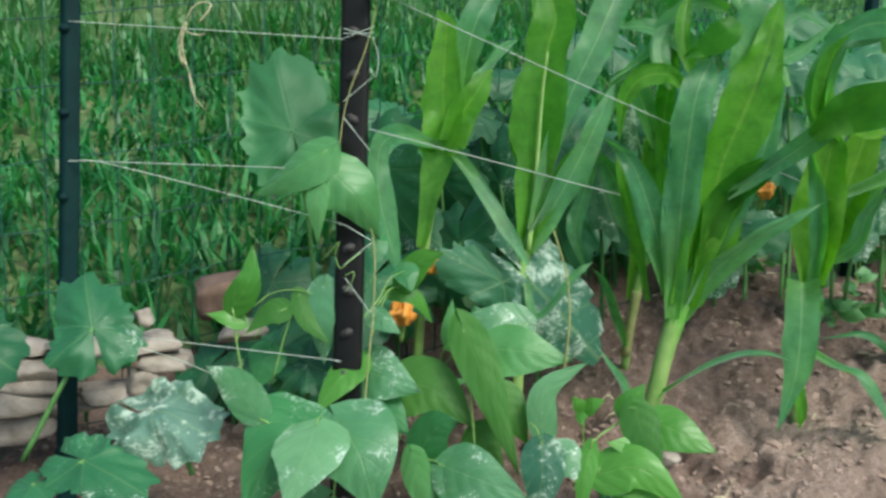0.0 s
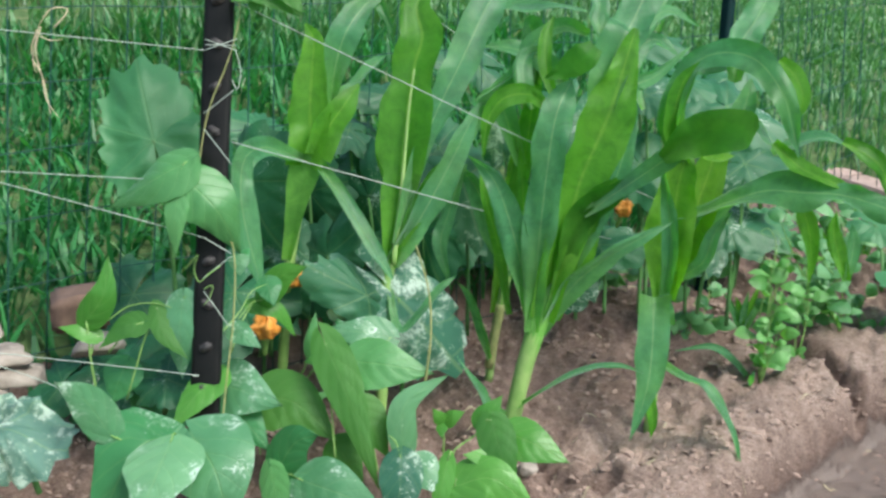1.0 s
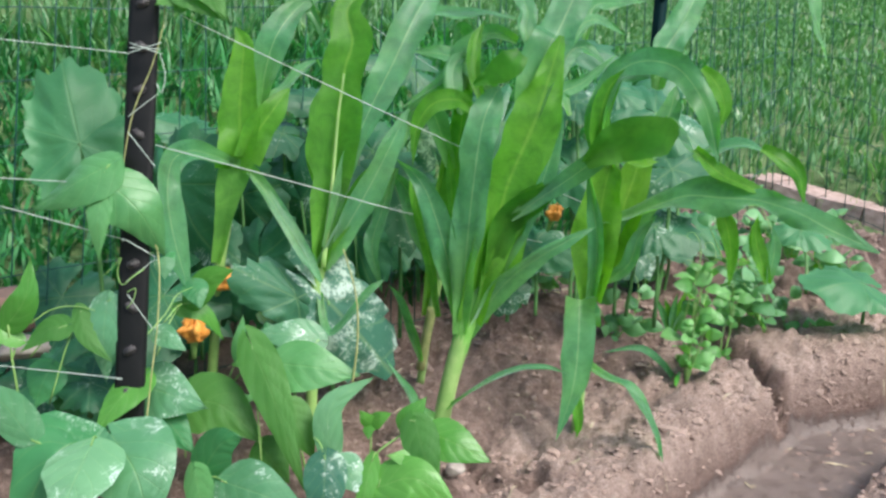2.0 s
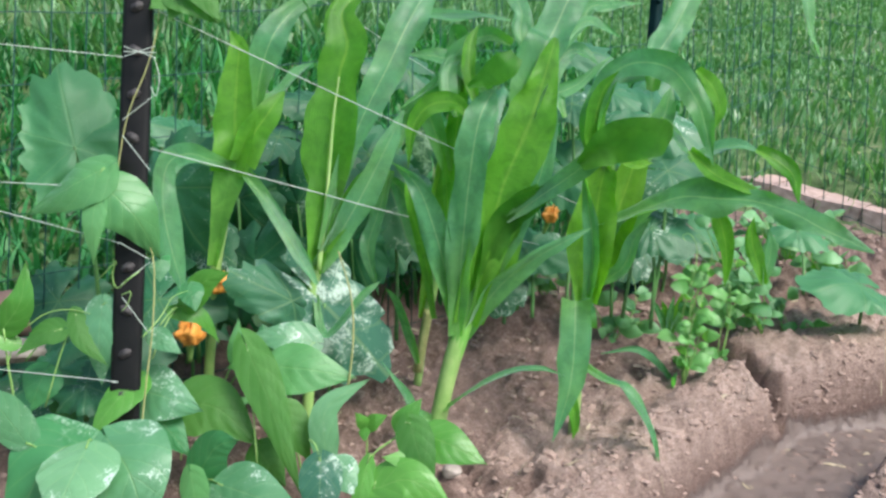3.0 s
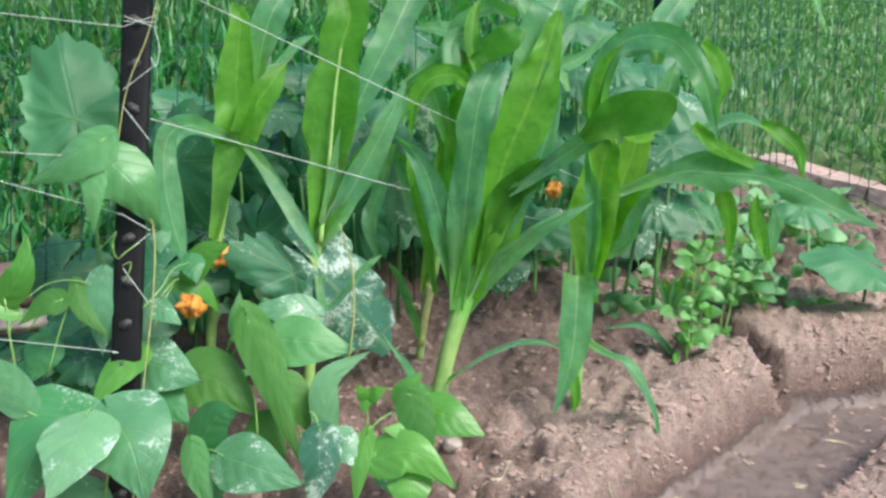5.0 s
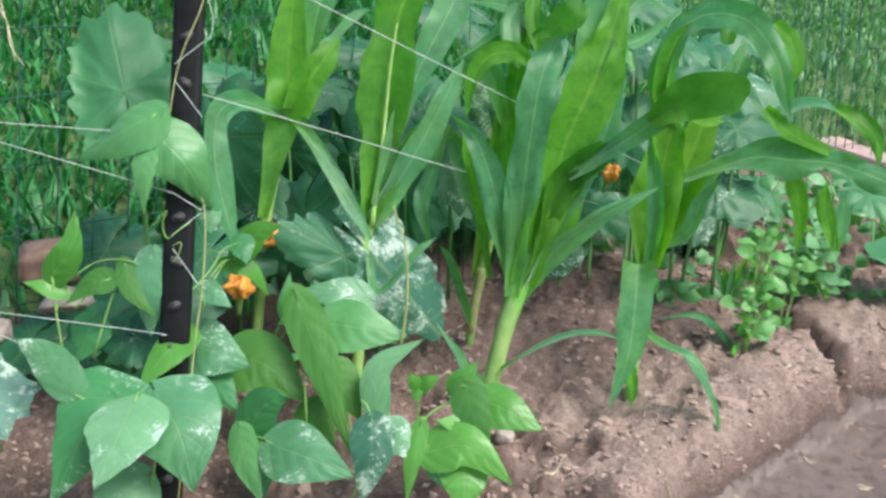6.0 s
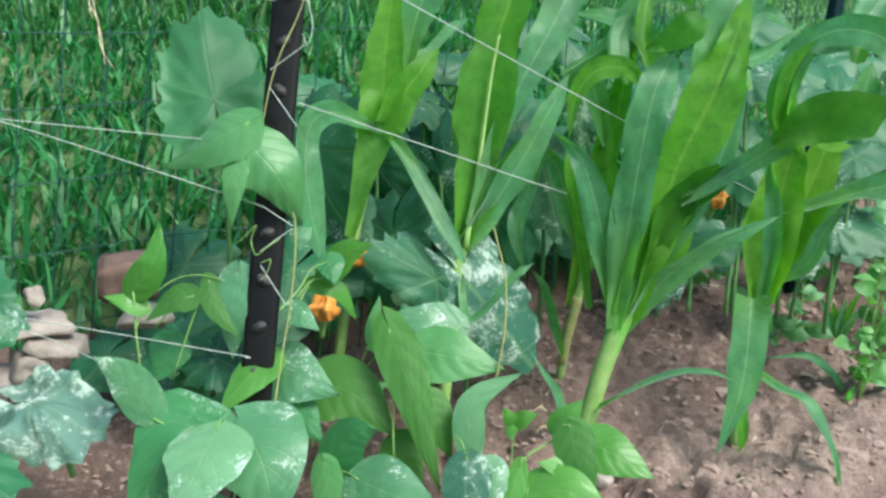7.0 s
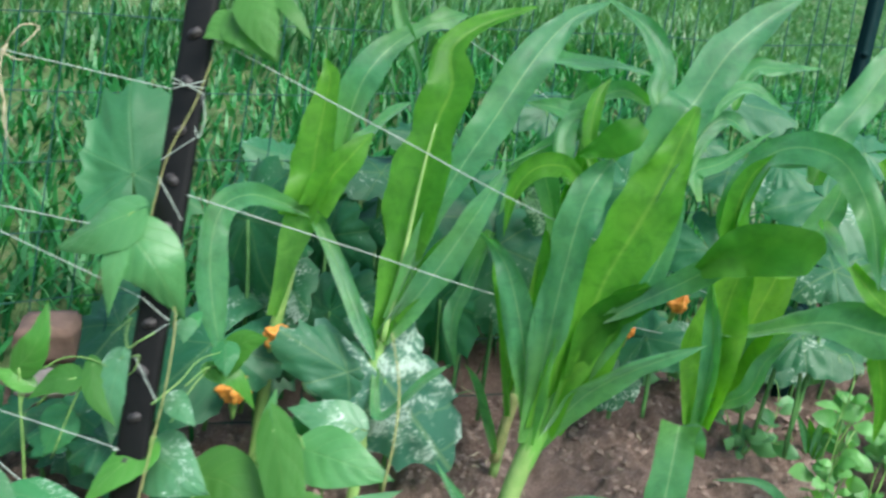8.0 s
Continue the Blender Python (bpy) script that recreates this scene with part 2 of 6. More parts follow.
PEA = leaf_material("pea_leaf", (0.06, 0.205, 0.07), (0.19, 0.40, 0.19), veins=0.15)
PEA_FRESH = leaf_material("fresh_pea_leaf", (0.075, 0.24, 0.055), (0.19, 0.42, 0.14), veins=0.15)
STEM = plain_material("green_stem", (0.13, 0.28, 0.06), (0.26, 0.40, 0.13), 60, 0.5)
VINE = plain_material("vine_stem", (0.20, 0.24, 0.08), (0.36, 0.34, 0.15), 60, 0.6)
PETAL = plain_material("squash_petal", (0.55, 0.175, 0.02), (0.80, 0.38, 0.09), 90, 0.5)
STEEL = plain_material("brown_black_steel", (0.004, 0.0045, 0.005), (0.010, 0.0095, 0.010), 30, 0.55, 0.0, 0.2, shine=0.2)
RUST = plain_material("worn_stud", (0.012, 0.011, 0.012), (0.08, 0.072, 0.075), 90, 0.6)
GREEN_STEEL = plain_material("green_enamel", (0.002, 0.014, 0.016), (0.004, 0.023, 0.024), 30, 0.65, 0.0, 0.15, shine=0.1)
WIRE = plain_material("green_wire", (0.008, 0.05, 0.04), (0.016, 0.08, 0.065), 30, 0.45, 0.0, 0.05)
TWINE = plain_material("white_twine", (0.27, 0.33, 0.29), (0.52, 0.58, 0.52), 400, 0.85, 0.0, 0.5)
BRICK = plain_material("red_brick", (0.10, 0.065, 0.052), (0.20, 0.125, 0.10), 30, 0.9)
PALE = plain_material("pale_stone", (0.16, 0.132, 0.115), (0.36, 0.31, 0.28), 28, 0.9, 0.0, 0.6, 0.01)
PINK = plain_material("pink_concrete", (0.24, 0.165, 0.145), (0.50, 0.37, 0.33), 40, 0.9, 0.0, 0.6, 0.008)
CRUMB = plain_material("soil_crumb", (0.20, 0.138, 0.115), (0.34, 0.248, 0.214), 110, 0.95, 0.0, 0.5, 0.003)
STRAW = plain_material("dry_straw", (0.38, 0.31, 0.20), (0.56, 0.49, 0.36), 120, 0.85)


# ---- helpers for things ----
def mesh_of(name, bm):
    me = bpy.data.meshes.new(name)
    bm.to_mesh(me)
    bm.free()
    return me


def part(name, bm, material, parent, label=""):
    """Links a bmesh (or a mesh) as one mesh object under a thing or a part."""
    me = bm if isinstance(bm, bpy.types.Mesh) else mesh_of(name, bm)
    if material and not me.materials:
        me.materials.append(material)
    me.polygons.foreach_set("use_smooth", [True] * len(me.polygons))
    ob = new(name, me)
    ob.parent = parent
    if parent is not None:
        ob.matrix_parent_inverse = parent.matrix_world.inverted()
    return tagged(ob, label)


def thing(name, at, label, category, group=""):
    e = new(name)
    e.empty_display_size = 0.05
    e.matrix_world = Matrix.Translation(at)
    bpy.context.view_layer.update()
    return tagged(e, label, category, group)


def spline(points, n):
    """n points along a smooth line through the given ones."""
    p = [Vector(q) for q in points]
    if len(p) == 2:
        return [p[0].lerp(p[1], k / (n - 1)) for k in range(n)]
    p = [2 * p[0] - p[1]] + p + [2 * p[-1] - p[-2]]
    out, segs = [], len(p) - 3
    for k in range(n):
        u = k / (n - 1) * segs
        i = min(int(u), segs - 1)
        u -= i
        a, b, c, d = p[i:i + 4]
        out.append(0.5 * ((2 * b) + (c - a) * u + (2 * a - 5 * b + 4 * c - d) * u * u + (3 * b - a - 3 * c + d) * u ** 3))
    return out


def tube(points, r0, r1=None, n=14, sides=7, squash=1.0):
    """A tapered tube along a smooth line, closed at both ends."""
    r1 = r0 if r1 is None else r1
    line = spline(points, n)
    bm = bmesh.new()
    rings = []
    for k, p in enumerate(line):
        t = (line[min(k + 1, n - 1)] - line[max(k - 1, 0)]).normalized()
        u = t.cross(Vector((0.3, 0.2, 0.93)) if abs(t.z) < 0.9 else Vector((0, 1, 0.1))).normalized()
        v = t.cross(u)
        r = r0 + (r1 - r0) * k / (n - 1)
        rings.append([bm.verts.new(p + r * (math.cos(a) * u + squash * math.sin(a) * v)) for a in (math.tau * s / sides for s in range(sides))])
    for a, b in zip(rings, rings[1:]):
        for s in range(sides):
            bm.faces.new((a[s], a[(s + 1) % sides], b[(s + 1) % sides], b[s]))
    bm.faces.new(rings[0][::-1])
    bm.faces.new(rings[-1])
    return bm


def box_bm(size, bevel=0.004, seed=0, wobble=0.0):
    bm = bmesh.new()
    bmesh.ops.create_cube(bm, size=1)
    bmesh.ops.scale(bm, vec=size, verts=bm.verts)
    if wobble:
        bmesh.ops.subdivide_edges(bm, edges=bm.edges, cuts=3, use_grid_fill=True)
        for v in bm.verts:
            v.co += Vector(noise.noise_vector(v.co * 18 + Vector((seed, seed * 2, 0)))) * wobble
            v.co.x *= 1 - 0.12 * abs(v.co.z / size[2]) ** 2
    if bevel:
        bmesh.ops.bevel(bm, geom=[e for e in bm.edges if e.is_manifold and e.calc_face_angle(0) > 0.8], offset=bevel, segments=2, affect="EDGES")
    return bm


# ---- terrain ----
FENCE_LINE = [(-1.75, 0.62), (-0.86, 1.20), (0.42, 2.06), (0.98, 2.72), (1.32, 2.2), (1.9, 1.2)]
TRENCH = [(0.10, 0.90), (0.365, 1.205), (0.505, 1.36), (0.60, 1.45), (0.70, 1.575), (0.80, 1.61), (1.05, 1.70), (1.6, 1.90)]
GULLY = [(0.675, 1.56), (0.632, 1.595), (0.592, 1.64), (0.568, 1.70), (0.535, 1.76)]
GULLY_B = [(0.21, 1.13), (0.152, 1.175), (0.105, 1.205), (0.05, 1.25)]
GULLY_C = [(0.15, 1.285), (0.118, 1.295), (0.087, 1.315), (0.06, 1.375)]
LEFT_EDGE = FENCE_LINE[:4] + [(2.6, 4.6)]
RIGHT_EDGE = [(-0.2, 4.52)] + FENCE_LINE[3:] + [(3.0, -0.8)]


def dist_to(line, x, y):
    """Distance of the points to a polyline, positive on its left side (behind it)."""
    best, side = np.full(x.shape, 1e9), np.ones(x.shape)
    for (ax, ay), (bx, by) in zip(line, line[1:]):
        dx, dy = bx - ax, by - ay
        u = np.clip(((x - ax) * dx + (y - ay) * dy) / (dx * dx + dy * dy), 0, 1)
        d = np.hypot(x - ax - u * dx, y - ay - u * dy)
        s = np.where(dx * (y - ay) - dy * (x - ax) > 0, 1.0, -1.0)
        side = np.where(d < best - 1e-9, s, side)
        best = np.minimum(best, d)
    return best, side


def smooth(a):
    a = np.clip(a, 0, 1)
    return a * a * (3 - 2 * a)


def rough_noise(x, y, scale, octaves, seed):
    out, amp = np.zeros(x.shape), 1.0
    for o in range(octaves):
        k = scale * 2 ** o
        flat = [noise.noise(Vector((a * k + seed, b * k, seed * 1.7))) for a, b in zip(x.ravel(), y.ravel())]
        out += amp * np.array(flat).reshape(x.shape)
        amp *= 0.55
    return out


def clods(x, y, scale, seed):
    """Rounded lumps with creases between them."""
    flat = [noise.noise(Vector((a * scale, b * scale, seed)), noise_basis="VORONOI_F1") for a, b in zip(x.ravel(), y.ravel())]
    f = np.array(flat).reshape(x.shape) * 0.5 + 0.5
    return 1 - np.clip(f, 0, 1) ** 1.3


def lawn_depth(x, y):
    (a, sa), (b, sb) = dist_to(LEFT_EDGE, x, y), dist_to(RIGHT_EDGE, x, y)
    return np.maximum(a * sa, b * sb)


def height(x, y, fine=True):
    x, y = np.asarray(x, float), np.asarray(y, float)
    z = 0.176 * (np.clip(y, -4, 3.2) - 1.4)
    d = lawn_depth(x, y) - 0.07
    z = z + 0.05 * smooth(d / 0.06) + 0.17 * np.clip(d, 0, 5) + 0.12 * np.clip(d - 5, 0, 60)
    if fine:
        bed = 1 - smooth((d + 0.1) / 0.08)
        t, side = dist_to(TRENCH, x, y)
        ridge = np.exp(-((t - 0.15) / 0.075) ** 2) * (side > 0) * smooth((x - 0.02) / 0.2)
        z = z + bed * 0.045 * ridge * (0.8 + 0.5 * rough_noise(x, y, 4, 1, 5.5))
        w = 0.05 * rough_noise(x, y, 9, 2, 3.1)
        floor = -0.058 + 0.06 * (y - 1.4) + 0.004 * rough_noise(x, y, 16, 2, 8.8)
        wall = smooth((t - np.where(side > 0, 0.055, 0.085) + 0.2 * w) / np.where(side > 0, 0.05, 0.045))
        z = np.where(np.abs(x) < 3, floor * (1 - wall) + np.maximum(z, floor) * wall, z)
        for line, depth, reach, deep in ((GULLY, 0.105, 0.032, 0.0), (GULLY_B, 0.05, 0.05, 0.0), (GULLY_C, 0.04, 0.035, 0.0)):
            g, low = dist_to(line, x, y)
            s = g * low + 0.012 * rough_noise(x, y, 13, 2, 6.1)
            z = np.maximum(z - depth * smooth((s + 0.012) / 0.026) * np.exp(-(np.maximum(s, 0) / reach) ** 2) * (g < 0.2) * (side > 0), floor - 0.004)
        dry = smooth((t - np.where(side > 0, 0.06, 0.095)) / 0.03)
        cloddy = 0.55 + 0.45 * smooth(0.5 + 1.1 * rough_noise(x, y, 4.5, 2, 4.4))
        wx, wy = x + 0.010 * rough_noise(x, y, 30, 1, 1.9), y + 0.010 * rough_noise(x, y, 30, 1, 5.9)
        lumps = 0.052 * clods(wx, wy, 17, 0.7) + 0.030 * clods(wx, wy, 41, 3.7) + 0.016 * clods(x, y, 80, 8.2)
        z = z + bed * (0.1 + 0.9 * dry) * (0.014 * rough_noise(x, y, 7, 2, 1.3) + 0.006 * rough_noise(x, y, 60, 1, 2.2)) + bed * dry * cloddy * (1 - 0.4 * np.minimum(ridge, 1)) * (lumps - 0.035)
    return z


def ground_z(x, y):
    return float(height(np.array([x]), np.array([y]))[0])


def axis(lo, hi, step, reach, extra=()):
    mid = list(np.arange(lo, hi + step / 2, step))
    a, s = [], step
    while not a or a[-1] < reach:
        s = min(s * 1.22, 0.05) if not a or a[-1] < 3.2 else s * 1.25
        a.append((a[-1] if a else 0) + s)
    return np.array(sorted([lo - v for v in a] + mid + [hi + v for v in a] + list(extra)))


def build_ground():
    xs, ys = axis(-0.9, 1.25, 0.006, 900, (-2.6, 3.2)), axis(0.95, 2.2, 0.006, 900, (-1.4,))
    gx, gy = np.meshgrid(xs, ys)
    near = (gx > -1.4) & (gx < 1.7) & (gy > 0.6) & (gy < 3.1)
    z = height(gx, gy, False)
    z[near] = height(gx[near], gy[near])
    nx, ny = len(xs), len(ys)
    verts = np.stack([gx.ravel(), gy.ravel(), z.ravel()], 1)
    idx = np.arange(nx * ny).reshape(ny, nx)
    faces = np.stack([idx[:-1, :-1], idx[:-1, 1:], idx[1:, 1:], idx[1:, :-1]], -1).reshape(-1, 4)
    me = bpy.data.meshes.new("ground")
    me.from_pydata(verts.tolist(), [], faces.tolist())
    cx, cy = verts[faces].mean(1)[:, 0], verts[faces].mean(1)[:, 1]
    d = lawn_depth(cx, cy)
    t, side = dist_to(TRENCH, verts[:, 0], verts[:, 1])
    wet_shade = np.clip(1.25 - smooth((t - np.where(side > 0, 0.056, 0.088)) / 0.05) * 1.25, 0, 1)
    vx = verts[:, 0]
    # Soil below the plants drawn darker: damp earth plus painted shade.
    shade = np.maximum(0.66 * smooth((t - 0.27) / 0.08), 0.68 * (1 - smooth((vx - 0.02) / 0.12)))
    darkening = np.where((side > 0) | (vx < 0.05), shade, 0.12)
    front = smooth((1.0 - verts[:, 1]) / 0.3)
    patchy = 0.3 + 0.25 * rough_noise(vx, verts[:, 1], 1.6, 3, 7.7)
    wet_shade = np.maximum(wet_shade, darkening * (1 - front) + patchy * front)
    # Gully walls get painted shade as well as their damp.
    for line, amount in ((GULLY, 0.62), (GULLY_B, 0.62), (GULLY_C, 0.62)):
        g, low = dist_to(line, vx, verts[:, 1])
        wet_shade = np.maximum(wet_shade, amount * (1 - smooth((g - 0.012) / 0.02)))
    me.attributes.new("wet_and_shade", "FLOAT", "POINT").data.foreach_set("value", wet_shade.astype(np.float32))
    slot = np.where(d > 0.12, 1, 0)
    ragged = np.array([noise.noise(Vector((p * 2.2, q * 2.2, 3.0))) for p, q in zip(cx, cy)])
    far = ((cx - 0.2) / 2.3) ** 2 + ((cy - 0.6) / 2.1) ** 2 > 1 + 0.3 * ragged
    slot[far] = 1
    for m in (SOIL, TURF):
        me.materials.append(m)
    me.polygons.foreach_set("material_index", slot.astype(np.int32))
    me.polygons.foreach_set("use_smooth", np.ones(len(faces), bool))
    tagged(new("ground", me), "reddish brown garden soil rising to a grassy bank", "ground", kind="structure")


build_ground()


# ---- grass behind the fence ----
def build_grass(name, count, seed, near, far, long0, long1, wide, label, material, lo=-9.0, hi=9.0, droop=1.4):
    rng = np.random.default_rng(seed)
    x = rng.uniform(-5.2, 5.6, count * 4)
    y = rng.uniform(0.7, 10.5, count * 4)
    d = lawn_depth(x, y)
    keep = (d > near) & (d < far) & (np.abs(x) < 0.75 + 0.62 * y) & (x - 0.3 * (y - 2) > lo) & (x - 0.3 * (y - 2) < hi)
    worn = np.array([noise.noise(Vector((a * 0.9, b * 0.9, 6.0))) for a, b in zip(x, y)])
    keep &= (d < 1.6) | (worn < 0.12) | (rng.random(len(x)) < 0.35)
    x, y, d = x[keep][:count], y[keep][:count], d[keep][:count]
    n = len(x)
    tuft = np.array([noise.noise(Vector((a * 5, b * 5, 2.0))) for a, b in zip(x, y)])
    bare = np.array([noise.noise(Vector((a * 1.1, b * 1.1, 9.0))) for a, b in zip(x, y)])
    z = height(x, y, False) - 0.004
    long = rng.uniform(long0, long1, n) * (1 + 0.5 * tuft) * np.where(bare > 0.34, 0.7, 1) * (1 - 0.5 * smooth((x - 0.2) / 0.9))
    turn, lean = rng.uniform(0, math.tau, n), rng.uniform(0.2, droop, n)
    width = wide * rng.uniform(0.6, 1.4, n)
    ax, ay = np.cos(turn), np.sin(turn)
    verts = np.empty((n, 7, 3))
    for k, (u, w) in enumerate(((0, 0.8), (0.4, 1.0), (0.75, 0.7))):
        out, up = lean * long * u ** 1.8 * 0.8, long * (u - 0.25 * lean * u * u)
        for s, e in ((0, -1), (1, 1)):
            verts[:, 2 * k + s] = np.stack([x + ax * out - e * ay * width * w / 2, y + ay * out + e * ax * width * w / 2, z + up], 1)
    verts[:, 6] = np.stack([x + ax * lean * long * 0.8, y + ay * lean * long * 0.8, z + long * (1 - 0.3 * lean)], 1)
    o = (np.arange(n) * 7)[:, None]
    quads = np.concatenate([o + np.array([0, 1, 3, 2]), o + np.array([2, 3, 5, 4])])
    me = bpy.data.meshes.new(name)
    me.from_pydata(verts.reshape(-1, 3).tolist(), [], quads.tolist() + (o + np.array([4, 5, 6])).tolist())
    me.materials.append(material)
    tagged(new(name, me), label, "grass", kind="stuff")


build_grass("tall_grass", 66000, 4, 0.08, 1.5, 0.05, 0.145, 0.0095, "tall uncut green grass behind the wire fence", GRASS, hi=0.45)
build_grass("short_grass", 52000, 6, 0.09, 1.5, 0.07, 0.16, 0.0085, "patchy shorter grass beyond the bed end", LAWN, lo=0.4, droop=0.8)
build_grass("lawn_grass", 110000, 5, 1.2, 9.0, 0.07, 0.15, 0.0105, "green lawn grass with pale dry blades on the bank", LAWN, droop=0.8)
build_grass("grass_tufts", 4500, 7, -0.03, 0.09, 0.05, 0.15, 0.007, "grass tufts growing between the edging stones", GRASS, hi=-0.05)

# ---- posts, fence and twine ----
def t_post(at, top, label):
    """Steel post: a channel with a rounded face and raised studs."""
    at, top = Vector(at), Vector(top)
    e = thing("metal_post", at, label, "post")
    way = (top - at).normalized()
    side = Vector((1, 0, 0))
    side = (side - way * side.dot(way)).normalized()
    back = way.cross(side)
    m = Matrix((side, back, way)).transposed().to_4x4()
    m.translation = at
    long = (top - at).length
    bm = bmesh.new()
    prof = [(-0.0185, -0.001), (-0.0185, -0.006), (-0.012, -0.0085), (0.012, -0.0085), (0.0185, -0.006), (0.0185, -0.001), (0.004, 0.0), (0.0035, 0.03), (-0.0035, 0.03), (-0.004, 0.0)]
    rings = [[bm.verts.new((x, y, z)) for x, y in prof] for z in np.linspace(0, long, 14)]
    for a, b in zip(rings, rings[1:]):
        for s in range(len(prof)):
            bm.faces.new((a[s], a[(s + 1) % len(prof)], b[(s + 1) % len(prof)], b[s]))
    bm.faces.new(rings[-1])
    bm.transform(m)
    shaft = part("post", bm, STEEL, e)
    for k in range(int(long / 0.054)):
        s = box_bm((0.017, 0.006, 0.011), 0.0025)
        s.transform(m @ Matrix.Translation((0, -0.0105, 0.02 + 0.054 * k)) @ Matrix.Rotation(0.5 * (-1) ** k, 4, "Y"))
        part("stud", s, RUST, shaft, "raised worn stud")
    return e


def u_post(at, high, lean, label):
    e = thing("green_post", at, label, "post", "green fence posts")
    bm = bmesh.new()
    prof = [(-0.014, 0.006), (-0.014, 0.003), (-0.008, 0.003), (-0.0055, -0.009), (0.0055, -0.009), (0.008, 0.003), (0.014, 0.003), (0.014, 0.006), (0.0092, 0.006), (0.007, -0.006), (-0.007, -0.006), (-0.0092, 0.006)]
    rings = [[bm.verts.new((x, y, z)) for x, y in prof] for z in np.linspace(-0.1, high, 10)]
    for a, b in zip(rings, rings[1:]):
        for s in range(len(prof)):
            bm.faces.new((a[s], a[(s + 1) % len(prof)], b[(s + 1) % len(prof)], b[s]))
    bm.faces.new(rings[-1])
    bm.transform(Matrix.Translation(at) @ pose(0, 0, 0, *lean))
    shaft = part("post", bm, GREEN_STEEL, e)
    for k in range(int(high / 0.11)):
        c = box_bm((0.014, 0.010, 0.012), 0.003)
        c.transform(Matrix.Translation(at) @ pose(0, 0, 0, *lean) @ Matrix.Translation((0, -0.010, 0.08 + 0.11 * k)))
        part("hook", c, GREEN_STEEL, shaft)


def wire_fence(points, high, step, rise, label, seed):
    """Welded mesh: upright wires and level wires between posts, sagging a little."""
    rng = random.Random(seed)
    e = thing("wire_fence", (*points[0], ground_z(*points[0])), label, "fence", "garden fence")
    run = [Vector((*p, 0)) for p in points]
    lens = [(b - a).length for a, b in zip(run, run[1:])]

    def at(s):
        for a, b, l in zip(run, run[1:], lens):
            if s <= l:
                return a.lerp(b, s / l)
            s -= l
        return run[-1].copy()
    total = sum(lens)
    base = [(at(total * k / 24), ground_z(*at(total * k / 24)[:2])) for k in range(25)]
    lean = Vector((-0.035, 0.16, 1)).normalized()
    up = mesh_of("upright_wire", tube([(0, 0, -0.02), (0, 0, high / 2), (0, 0, high)], 0.0012, n=5, sides=5))
    up.materials.append(WIRE)
    s = 0.0
    while s < total:
        p = at(s)
        w = part("upright_wire", up, WIRE, e)
        w.matrix_world = Matrix.Translation((p.x, p.y, ground_z(p.x, p.y))) @ pose(0, 0, 0, -9 + rng.uniform(-1.5, 1.5), -2 + rng.uniform(-1.6, 1.6), 0)
        s += step
    for k in range(int(high / rise) + 1):
        pts = [Vector((q.x, q.y, z)) + lean * (0.01 + rise * k + rng.uniform(-0.006, 0.006)) for q, z in base]
        part("level_wire", tube(pts, 0.0010, n=60, sides=5), WIRE, e)
    return e


def twine(points, r=0.0009, label="thin white twine stretched between the posts", name="garden_twine"):
    ob = part(name, tube(points, r, n=26, sides=5), TWINE, None)
    return tagged(ob, label, "twine", "trellis twine")


# ---- plants ----
def frame_of(base, tip, face):
    """Axes of a blade: along, across and its upper side."""
    a, f = Vector(tip) - Vector(base), Vector(face)
    y = a.normalized()
    n = (f - y * f.dot(y)).normalized()
    return y, y.cross(n), n, a.length


LEAF_SHAPES = {
    "bean": ((0, 0.05), (0.03, 0.52), (0.09, 0.82), (0.19, 0.98), (0.3, 1.0), (0.45, 0.91), (0.6, 0.72), (0.75, 0.47), (0.88, 0.22), (0.95, 0.09), (1, 0.0)),
    "oval": ((0, 0.02), (0.07, 0.45), (0.2, 0.8), (0.4, 1.0), (0.6, 0.95), (0.8, 0.66), (0.93, 0.3), (1, 0.0)),
}


